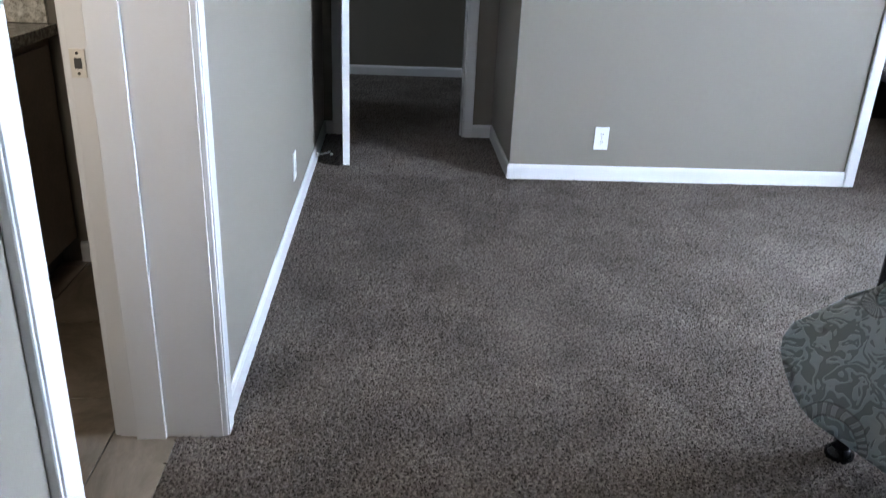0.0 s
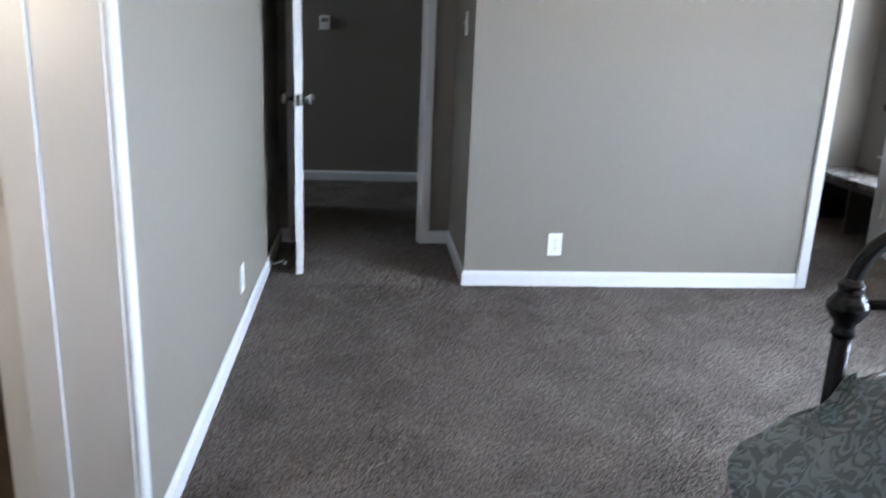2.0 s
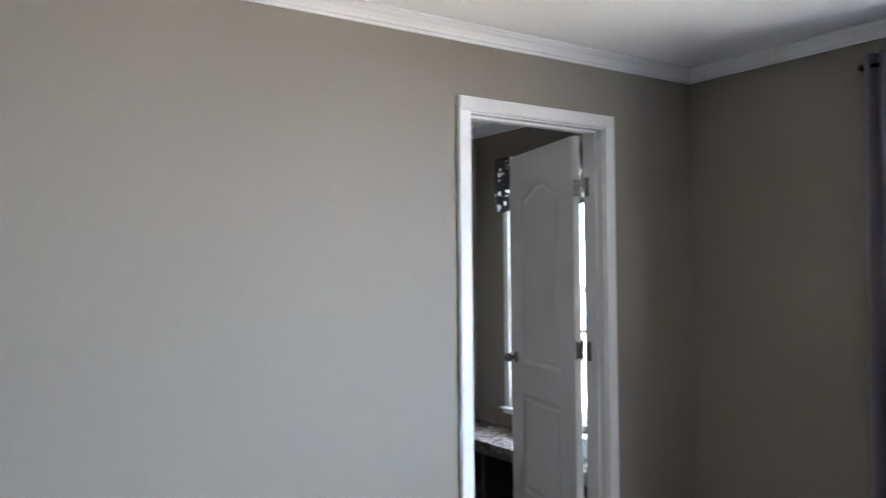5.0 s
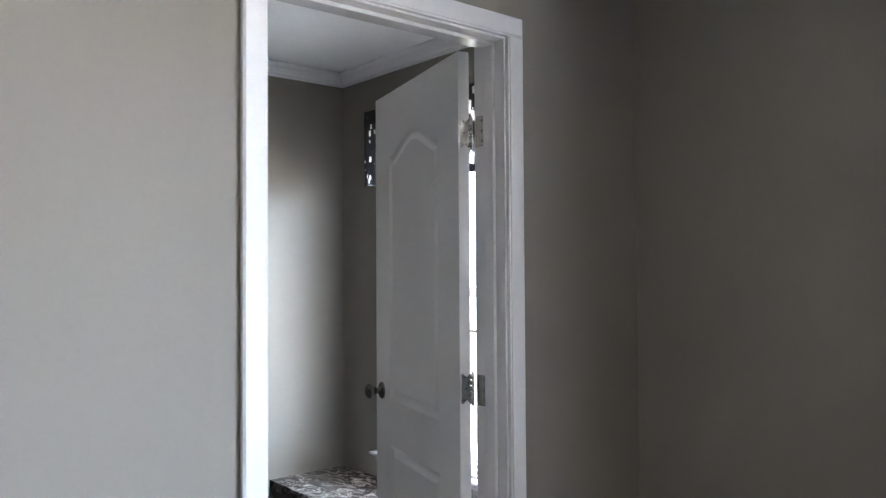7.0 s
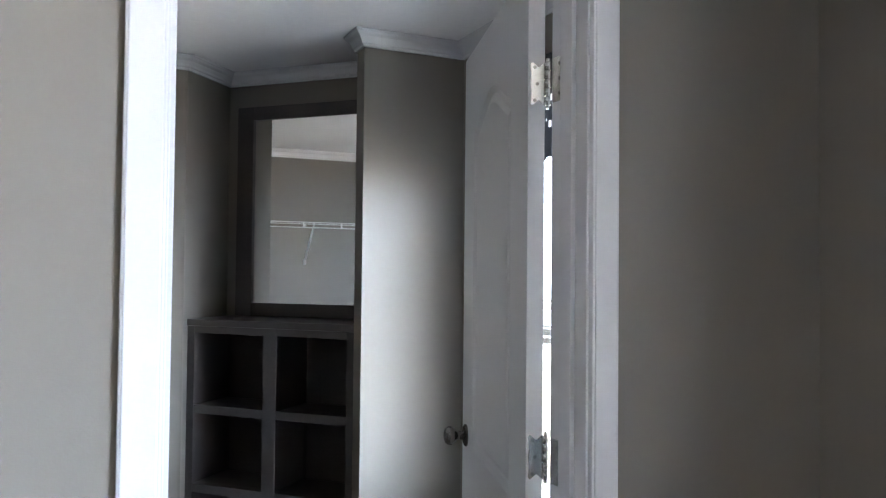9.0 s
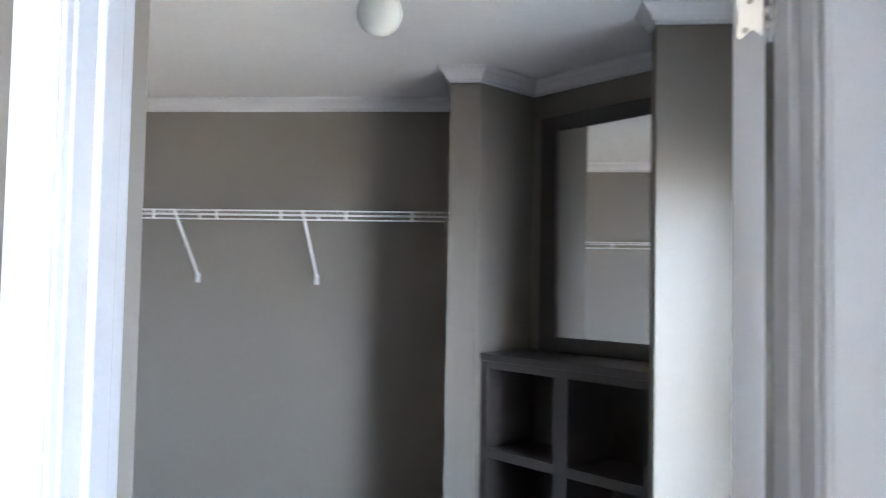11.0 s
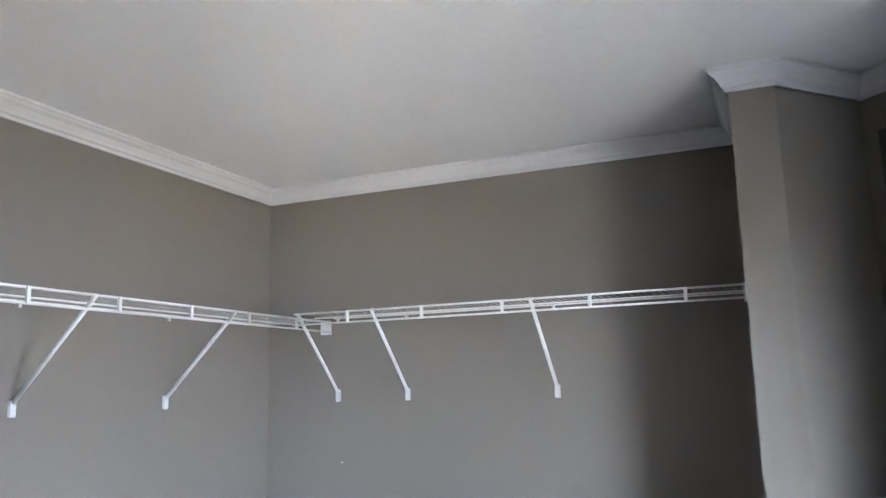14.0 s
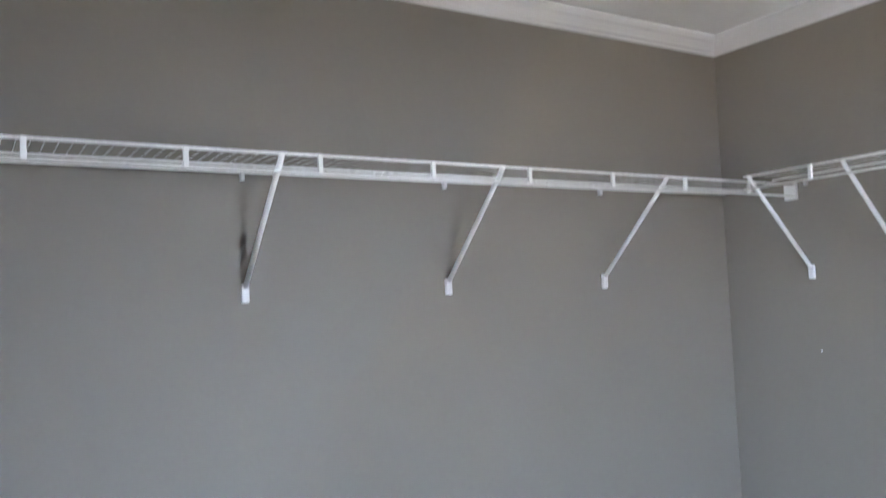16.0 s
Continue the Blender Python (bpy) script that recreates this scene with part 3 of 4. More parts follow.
def interior_door(name, label, width, at, hinge_side):
    """The leaf turns about its hinge edge at x = 0; hinge_side: the face (+1 or -1) on which the knuckles are."""
    ob = thing(name, label, "door", at)
    tagged(ob, kind="structure")
    leaf = part("leaf", moulded_leaf(width, DOOR_H - 0.026, 0.035), DOORW, ob, at=pose(0.004, 0, 0.020))
    for side in (1, -1):
        part("knob", lathe(B(), KNOB), NICKEL, ob, "satin nickel door knob", pose(width - 0.062, 0.0175 * side, 0.925, -90 * side))
    part("latch_plate", box(B(), width + 0.0035, width + 0.0055, -0.0125, 0.0125, 0.896, 0.953, 0.0008), NICKEL, ob)
    for z in (0.292, 1.025, 1.785):
        bm = B()
        y = 0.0215 * hinge_side
        for k in range(5):
            lathe(bm, [(0.0058, -0.0085), (0.0062, 0), (0.0058, 0.0085)], pose(-0.003, y, z + (k - 2) * 0.018), 12)
        lathe(bm, [(0.004, -0.052), (0.0045, -0.046), (0.0045, 0.046), (0.004, 0.052)], pose(-0.003, y, z), 12)
        h = part("hinge", bm, CHROME, ob, "bright steel butt hinge")
        shape = [(-0.0170, -0.045), (-0.004, -0.034), (0.010, -0.045), (0.0135, -0.040), (0.0110, -0.018), (0.0135, 0.0), (0.0110, 0.018), (0.0135, 0.040), (0.010, 0.045), (-0.004, 0.034), (-0.0170, 0.045)]
        bm = B()
        near = [bm.verts.new((0.0012, -u * hinge_side, z + w)) for u, w in shape]
        far = [bm.verts.new((0.0036, -u * hinge_side, z + w)) for u, w in shape]
        bm.faces.new(near)
        bm.faces.new(far[::-1])
        for a in range(len(shape)):
            b = (a + 1) % len(shape)
            bm.faces.new((near[a], near[b], far[b], far[a]))
        bmesh.ops.recalc_face_normals(bm, faces=bm.faces)
        part("edge_plate", bm, CHROME, h)
        for u, w in ((0.004, -0.034), (-0.001, 0.0), (0.004, 0.034)):
            part("screw", lathe(B(), [(0.0032, 0), (0.0038, 0.0010)], pose(0.0003, -u * hinge_side, z + w, 0, 90), 10), NICKEL, h)
    return ob


interior_door("door_1", "white two-panel arch-top door standing open into the closet", DOOR_LEN, pose(OPEN_R - 0.017, WALL + 0.036, 0, 0, 0, DOOR_TURN), -1)
interior_door("door_2", "white moulded entry door standing open beside the wall", 0.70, pose(EN_L + 0.012, ALC - 0.024, 0, 0, 0, -86.0), 1)


# ---- windows ----
def window(name, spec, label):
    y0, y1, z0, z1 = spec
    ob = tagged(new(name), label, "window", kind="structure")
    xo = RIGHT + T2
    bm = B()
    for a, b, lo, hi in ((y0, y0 + 0.045, z0, z1), (y1 - 0.045, y1, z0, z1), (y0 + 0.045, y1 - 0.045, z0, z0 + 0.045), (y0 + 0.045, y1 - 0.045, z1 - 0.045, z1)):
        box(bm, xo - 0.07, xo - 0.02, a, b, lo, hi, 0.003)
    part("window_frame", bm, PLASTIC, ob)
    zm = (z0 + z1) / 2
    part("meeting_rail", box(B(), xo - 0.065, xo - 0.025, y0 + 0.045, y1 - 0.045, zm - 0.02, zm + 0.02, 0.003), PLASTIC, ob)
    for lo, hi in ((z0 + 0.045, zm - 0.02), (zm + 0.02, z1 - 0.045)):
        pane = part("pane", box(B(), xo - 0.047, xo - 0.043, y0 + 0.045, y1 - 0.045, lo, hi), GLASS, ob, "clear glass pane")
        pane.visible_shadow = False
    bm = B()
    for a, b, lo, hi in ((y0 - 0.001, y0 + 0.008, z0, z1), (y1 - 0.008, y1 + 0.001, z0, z1), (y0, y1, z1 - 0.008, z1 + 0.001)):
        box(bm, RIGHT - 0.001, xo - 0.07, a, b, lo, hi)
    part("reveal", bm, TRIM, ob)
    for a, b in ((y0 - 0.05, y0 - 0.002), (y1 + 0.002, y1 + 0.05)):
        part("casing", box(B(), RIGHT - 0.014, RIGHT, a, b, z0, z1 + 0.05, 0.003), TRIM, ob)
    part("head_casing", box(B(), RIGHT - 0.014, RIGHT, y0 - 0.002, y1 + 0.002, z1 + 0.002, z1 + 0.05, 0.003), TRIM, ob)
    sill = [(0.0, z0 - 0.045), (0.010, z0 - 0.045), (0.016, z0 - 0.030), (0.034, z0 - 0.016), (0.050, z0 - 0.010), (0.050, z0), (0, z0)]
    part("window_sill", sweep(B(), [(RIGHT, y0 - 0.065), (RIGHT, y1 + 0.065)], sill), TRIM, ob, "white stool with a curved apron")
    part("inner_sill", box(B(), RIGHT, xo - 0.07, y0, y1, z0 - 0.004, z0 + 0.008), TRIM, ob)
    return ob


window("window_1", BED_WIN, "white-framed bedroom window beside the curtain")
window("window_2", CLO_WIN, "white-framed closet window above the bench")


def horizontal_blind(spec):
    y0, y1, z0, z1 = spec
    ob = thing("window_blind", "white horizontal slat blind, slats open, in the closet window", "blind")
    x = RIGHT + 0.035
    part("head_rail", box(B(), x - 0.02, x + 0.02, y0 + 0.01, y1 - 0.01, z1 - 0.045, z1 - 0.010, 0.002), BLIND, ob)
    zs = np.arange(z0 + 0.05, z1 - 0.05, 0.030)
    bm, rows = B(), []
    for k in range(5):
        u = -0.0125 + 0.025 * k / 4
        rows.append([bm.verts.new((u, y, 0.0022 * (1 - (u / 0.0125) ** 2))) for y in (y0 + 0.012, y1 - 0.012)])
    for a, b in zip(rows, rows[1:]):
        bm.faces.new((a[0], a[1], b[1], b[0])).smooth = True
    bmesh.ops.solidify(bm, geom=bm.faces[:], thickness=0.0008)
    first = part("slat", bm, BLIND, ob, at=pose(x, 0, zs[0], 0, -4, 0))
    for z in zs[1:]:
        s = new("slat", first.data)
        s.parent = ob
        s.matrix_local = pose(x, 0, z, 0, -4, 0)
    part("bottom_rail", box(B(), x - 0.012, x + 0.012, y0 + 0.012, y1 - 0.012, z0 + 0.012, z0 + 0.026, 0.003), BLIND, ob)
    for y in (y0 + 0.15, y1 - 0.15):
        part("ladder_cord", tube(B(), [(x - 0.014, y, z0 + 0.02), (x - 0.014, y, z1 - 0.03)], 0.0009, 5), BLIND, ob)


horizontal_blind(CLO_WIN)


# ---- closet: valance, bench, dresser, mirror, lamp ----
def valance():
    ob = thing("window_valance", "charcoal cornice valance printed with white leaves over the closet window", "valance")
    y0, y1, x0, z0, z1 = 0.525, 1.462, 3.185, 1.762, 2.116
    bm = B()
    n = 60
    cols = []
    for i in range(n + 1):
        y = y0 + (y1 - y0) * i / n
        w = 0.004 * math.sin(i * 1.3)
        cols.append([bm.verts.new((x0 + w * (1 - k / 4), y, z0 + 0.012 * math.sin(i * 0.52) ** 2 * (1 - k / 4) + (z1 - z0) * k / 4)) for k in range(5)])
    for a, b in zip(cols, cols[1:]):
        for k in range(4):
            bm.faces.new((a[k], b[k], b[k + 1], a[k + 1])).smooth = True
    bmesh.ops.solidify(bm, geom=bm.faces[:], thickness=0.004)
    part("front_cloth", bm, VALANCE, ob)
    for y in (y0, y1 - 0.006):
        part("return_cloth", box(B(), x0 + 0.004, RIGHT - 0.002, y, y + 0.006, z0 + 0.01, z1, 0.001), VALANCE, ob)
    part("top_board", box(B(), x0 + 0.005, RIGHT - 0.002, y0 + 0.006, y1 - 0.006, z1 - 0.018, z1 - 0.002), ESPRESSO, ob)


valance()

BENCH_X, BENCH_Z = 2.862, 0.394
bench = thing("storage_bench", "built-in bench with a dark marbled top and open dark cubbies", "bench")
part("bench_top", box(B(), BENCH_X, RIGHT - 0.002, 0.235, 1.785, BENCH_Z - 0.042, BENCH_Z, 0.004), STONE, bench, "dark marbled laminate top")
for y in (0.245, 0.73, 1.21, 1.715):
    part("divider", box(B(), BENCH_X + 0.025, RIGHT - 0.02, y, y + 0.024, 0, BENCH_Z - 0.043, 0.0015), ESPRESSO, bench)
part("back_panel", box(B(), RIGHT - 0.018, RIGHT - 0.013, 0.245, 1.777, 0.0, BENCH_Z - 0.044), ESPRESSO, bench)
part("front_rail", box(B(), BENCH_X + 0.012, BENCH_X + 0.024, 0.245, 1.777, BENCH_Z - 0.075, BENCH_Z - 0.043, 0.001), ESPRESSO, bench)
card = thing("gift_box", "small pale green box with a script mark on the bench", "box", pose(3.07, 0.63, BENCH_Z, 0, 0, 20))
part("body", box(B(), -0.05, 0.05, -0.09, 0.09, 0.0, 0.085, 0.003), CARD, card)
part("lid", box(B(), -0.053, 0.053, -0.093, 0.093, 0.086, 0.108, 0.003), PLASTIC, card, "white lid")
part("script_mark", tube(B(), [(-0.0515, 0.02 * math.cos(a), 0.045 + 0.018 * math.sin(a)) for a in (k * 0.6 for k in range(12))], 0.0016, 5), PLASTIC, card, "white looping mark")

# the nook's own axes: u runs along its back, away from the shelf wall; v points out of it
R2 = math.sqrt(0.5)
NOOK = Matrix(((R2, -R2, 0, C_[0]), (-R2, -R2, 0, C_[1]), (0, 0, 1, 0), (0, 0, 0, 1)))
NOOK_W = (E_[0] - C_[0]) / R2


def dresser():
    ob = thing("cubby_dresser", "dark brown open cubby dresser standing in the angled recess", "dresser", NOOK)
    front, top = 0.318, 1.170
    w0, w1 = 0.012, NOOK_W - 0.012
    part("top", box(B(), w0, w1, 0.002, front + 0.006, top - 0.030, top, 0.003), ESPRESSO, ob)
    mid = 0.455
    cells = ((w0 + 0.045, mid - 0.034), (mid + 0.034, mid + 0.376))
    for a, b in ((w0, w0 + 0.018), (mid - 0.009, mid + 0.009), (cells[1][1] + 0.01, cells[1][1] + 0.028)):
        part("upright", box(B(), a, b, 0.012, front - 0.018, 0.0, top - 0.031), ESPRESSO, ob)
    for a, b in ((w0, cells[0][0]), (mid - 0.034, mid + 0.034), (cells[1][1], w1)):
        part("stile", box(B(), a, b, front - 0.018, front, 0.0, top - 0.031, 0.0015), ESPRESSO, ob)
    for a, b in cells:
        for lo, hi in ((0.0, 0.055), (0.390, 0.428), (0.745, 0.783), (1.108, top - 0.031)):
            part("rail", box(B(), a, b, front - 0.017, front - 0.001, lo, hi, 0.0015), ESPRESSO, ob)
        for z in (0.045, 0.418, 0.773):
            part("shelf", box(B(), a - 0.03, b + 0.02, 0.012, front - 0.019, z - 0.016, z), ESPRESSO, ob)
    part("back_panel", box(B(), w0, w1, 0.003, 0.009, 0.0, top - 0.031), ESPRESSO, ob)


dresser()


def wall_mirror():
    ob = thing("wall_mirror", "large mirror in a wide dark brown frame above the dresser", "mirror", NOOK)
    u0, u1, z0, z1, w = 0.064, NOOK_W - 0.064, 1.171, 2.192, 0.090
    bars = ((u0, u0 + w, z0, z1), (u1 - w, u1, z0, z1), (u0 + w, u1 - w, z0, z0 + 0.066), (u0 + w, u1 - w, z1 - 0.066, z1))
    for a, b, lo, hi in bars:
        bm = box(B(), a, b, 0.002, 0.024, lo, hi, 0.004)
        part("frame_bar", bm, ESPRESSO, ob)
    bm = box(B(), u0 + w - 0.004, u1 - w + 0.004, 0.003, 0.014, z0 + 0.062, z1 - 0.062)
    for v in bm.verts:                     # the glass sits a little skewed in its frame
        if v.co.y > 0.01:
            v.co.y += (v.co.x - NOOK_W / 2) * 0.010
    part("glass", bm, MIRROR, ob, "silvered mirror glass")


wall_mirror()


def globe_lamp():
    ob = thing("ceiling_light", "white opal glass globe light on the closet ceiling, off", "lamp", pose(1.987, 1.43, CEIL))
    part("canopy", lathe(B(), [(0.060, 0), (0.060, -0.010), (0.052, -0.022), (0.046, -0.026), (0.040, -0.090), (0.037, -0.093)][::-1]), TRIM, ob, "white metal fitter")
    r, c = 0.0655, -0.1425
    prof = [(r * math.sin(a), c - r * math.cos(a)) for a in (0.02 + k * (2.52 - 0.02) / 22 for k in range(23))]
    part("globe", lathe(B(), prof, None, 36), OPAL, ob, "opal white glass globe")
    for a in (-20, 100, 220):
        part("thumb_screw", tube(B(), [(0.040 * math.cos(radians(a)), 0.040 * math.sin(radians(a)), -0.066), (0.060 * math.cos(radians(a)), 0.060 * math.sin(radians(a)), -0.066)], 0.0022, 8), NICKEL, ob)


globe_lamp()


# ---- wire shelves ----
def wire_shelf(label, length, braces, at, z, posts, caps, foot):
    """x along the wall, y out from it."""
    ob = thing("wire_shelf", label, "shelf", at, group="closet wire shelves")
    d = 0.305
    part("front_rod", tube(B(), [(0, d, z), (length, d, z)], 0.0036, 8), WIRE, ob)
    part("lip_rod", tube(B(), [(0, d + 0.004, z - 0.041), (length, d + 0.004, z - 0.041)], 0.0036, 8), WIRE, ob)
    part("back_rod", tube(B(), [(0, 0.010, z + 0.003), (length, 0.010, z + 0.003)], 0.0026, 8), WIRE, ob)
    part("middle_rod", tube(B(), [(0, 0.16, z - 0.005), (length, 0.16, z - 0.005)], 0.0030, 8), WIRE, ob)
    bm = B()
    for x in np.arange(0.012, length, 0.0254):
        tube(bm, [(x, 0.006, z + 0.0045), (x, d + 0.003, z + 0.0045), (x, d + 0.006, z - 0.004)], 0.00055, 5)
    tagged(part("wire_deck", bm, WIRE, ob), kind="stuff")
    for x in posts:
        part("lip_post", box(B(), x - 0.0055, x + 0.0055, d, d + 0.009, z - 0.043, z + 0.003, 0.0015), WIRE, ob)
    for x in braces:
        part("wall_clip", box(B(), x - 0.005, x + 0.005, 0, 0.015, z - 0.017, z + 0.006, 0.002), PLASTIC, ob)
    for x in caps:
        part("end_cap", box(B(), x - 0.012 if x else 0.0, x if x else 0.012, d - 0.035, d + 0.012, z - 0.052, z + 0.006, 0.002), PLASTIC, ob)
    foot_z = z - foot
    for x in braces:
        b = part("support_brace", tube(B(), [(x, 0.012, foot_z + 0.016), (x, d - 0.01, z - 0.014), (x, d + 0.003, z + 0.001)], 0.0068, 10), WIRE, ob)
        bm = box(B(), x - 0.0105, x + 0.0105, 0, 0.014, foot_z - 0.025, foot_z + 0.024, 0.005)
        part("foot_plate", bm, PLASTIC, b, "white plastic foot")
    return ob


wire_shelf("white wire shelf along the closet's side wall with angled braces", CB - WALL - 0.006, [y - WALL - 0.003 for y in (0.605, 1.212, 1.820, 2.435)], Matrix(((0, 1, 0, CL), (1, 0, 0, WALL + 0.003), (0, 0, 1, 0), (0, 0, 0, 1))), 1.767, [0.695 - WALL + 0.3017 * k for k in range(-1, 8)], (0, CB - WALL - 0.006), 0.306)
wire_shelf("white wire shelf along the closet's back wall with angled braces", 2.104 - 0.472, [x - 0.472 for x in (0.491, 0.808, 1.415)], Matrix(((1, 0, 0, 0.472), (0, -1, 0, CB), (0, 0, 1, 0), (0, 0, 0, 1))), 1.776, [x - 0.472 for x in (0.709, 1.012, 1.316, 1.619, 1.922)], (2.104 - 0.472,), 0.312)


# ---- outlets, switches, small wall fittings ----
def plate(name, label, category, at, kind):
    """Lies in its own xz plane, facing -y."""
    ob = thing(name, label, category, at)
    bm = box(B(), -0.037, 0.037, -0.006, 0, -0.060, 0.060, 0.003)
    part("cover_plate", bm, PLASTIC, ob)
    if kind == "outlet":
        for z in (-0.020, 0.020):
            face = part("receptacle", lathe(B(), [(0.0165, 0), (0.0165, 0.0016), (0.015, 0.002)], pose(0, -0.006, z, 90), 20), PLASTIC, ob)
            for x in (-0.006, 0.006):
                part("slot", box(B(), x - 0.0012, x + 0.0012, -0.0086, -0.0078, z - 0.001, z + 0.008), SLOT, face, "dark slot")
            part("ground_hole", lathe(B(), [(0.0022, 0), (0.0022, 0.0008)], pose(0, -0.0078, z - 0.008, 90), 10), SLOT, face, "dark ground hole")
        part("screw", lathe(B(), [(0.003, 0), (0.0025, 0.001)], pose(0, -0.006, 0, 90), 10), NICKEL, ob)
    else:
        part("toggle", box(B(), -0.005, 0.005, -0.017, -0.006, -0.002, 0.011, 0.002), PLASTIC, ob)
        for z in (-0.03, 0.03):
            part("screw", lathe(B(), [(0.003, 0), (0.0025, 0.001)], pose(0, -0.006, z, 90), 10), PLASTIC, ob)
    return ob


plate("wall_outlet", "white duplex outlet low on the wall beside the closet", "outlet", pose(0.508, 0, 0.230), "outlet")
plate("wall_outlet", "white duplex outlet low on the bathroom-side wall", "outlet", pose(LEFT, -0.665, 0.245, 0, 0, 90), "outlet")
plate("wall_outlet", "white duplex outlet beside the curtain", "outlet", pose(RIGHT, -0.765, 0.245, 0, 0, -90), "outlet")
plate("light_switch", "white toggle switch on the entry return wall", "switch", pose(CX, 0.335, 1.325, 0, 0, -90), "switch")

# A small white mark on the wall, built as a raised disc.
plug = thing("white_wall_speck", "tiny raised white speck on the taupe closet wall", "wall plug", pose(0.503, CB, 1.197))
part("collar", lathe(B(), [(0.0030, 0), (0.0030, 0.0010), (0.0020, 0.0018)], pose(0, 0, 0, 90), 12), PLASTIC, plug)

ctl = thing("wall_control", "pale grey wall control box on the hall wall", "thermostat", pose(-0.829, 2.83, 1.30))
part("case", box(B(), -0.043, 0.043, -0.024, 0, -0.056, 0.056, 0.004), PLASTIC, ctl)
part("dial_window", box(B(), -0.028, 0.028, -0.0265, -0.0235, 0.004, 0.036, 0.001), GRANITE, ctl, "grey display window")

stop = thing("door_stop", "white spring door stop on the baseboard", "door stop", pose(LEFT + 0.012, 0.20, 0.048))
part("base", lathe(B(), [(0.011, 0), (0.011, 0.004), (0.006, 0.008)], pose(0, 0, 0, 0, 90, 0), 14), PLASTIC, stop)
part("spring", tube(B(), [(0.006 + 0.0009 * k, 0.0055 * math.cos(k * 1.1), 0.0055 * math.sin(k * 1.1) + 0.00003 * k * k * 0.1) for k in range(78)], 0.0014, 5), PLASTIC, stop)
part("tip", lathe(B(), [(0.007, 0), (0.0085, 0.006), (0.006, 0.014)], pose(0.074, 0, 0.002, 0, 90, 0), 14), PLASTIC, stop)


# ---- bedroom: curtain and rod ----
def curtain():
    ob = thing("curtain", "grey lilac curtain panel hanging in folds beside the window", "curtain")
    y0, y1, zt, zb = -1.33, -0.915, 2.245, 0.03
    bm, cols, n = B(), [], 90
    for i in range(n + 1):
        s = i / n
        fold = math.sin(s * math.tau * 6.3 + 0.6 * math.sin(s * 9))
        cols.append([])
        for k in range(9):
            q = k / 8
            y = (y1 - (y1 - y0) * s) + 0.012 * math.sin(s * 31 + q * 2) * q
            x = RIGHT - 0.085 - (0.026 + 0.014 * q) * fold * (0.75 + 0.25 * math.sin(7 * s + 2 * q))
            cols[-1].append(bm.verts.new((x, y, zt + (zb - zt) * q)))
    for a, b in zip(cols, cols[1:]):
        for k in range(8):
            bm.faces.new((a[k], b[k], b[k + 1], a[k + 1])).smooth = True
    bmesh.ops.solidify(bm, geom=bm.faces[:], thickness=0.002)
    part("panel", bm, CURTAIN, ob)
    rod = thing("curtain_rod", "dark metal curtain rod with ball finials above the window", "curtain rod")
    part("rod", tube(B(), [(RIGHT - 0.085, -3.95, 2.195), (RIGHT - 0.085, -0.925, 2.195)], 0.008, 12), IRON, rod)
    for y, t in ((-0.925, -90), (-3.95, 90)):
        part("finial", lathe(B(), [(0.009, 0), (0.011, 0.004), (0.007, 0.007), (0.014, 0.014), (0.016, 0.021), (0.011, 0.030), (0.003, 0.034)], pose(RIGHT - 0.085, y, 2.195, t), 16), IRON, rod)
    for y in (-0.96, -3.86):
        bm = box(B(), RIGHT - 0.006, RIGHT, y - 0.012, y + 0.012, 2.165, 2.225, 0.002)
        tube(bm, [(RIGHT - 0.004, y, 2.195), (RIGHT - 0.085, y, 2.195)], 0.005, 8)
        part("bracket", bm, IRON, rod)


curtain()


# ---- bedroom: iron bed, mattress, quilt ----
BX0, BX1, BY0, BY1 = 0.600, 2.13, -4.42, -2.335


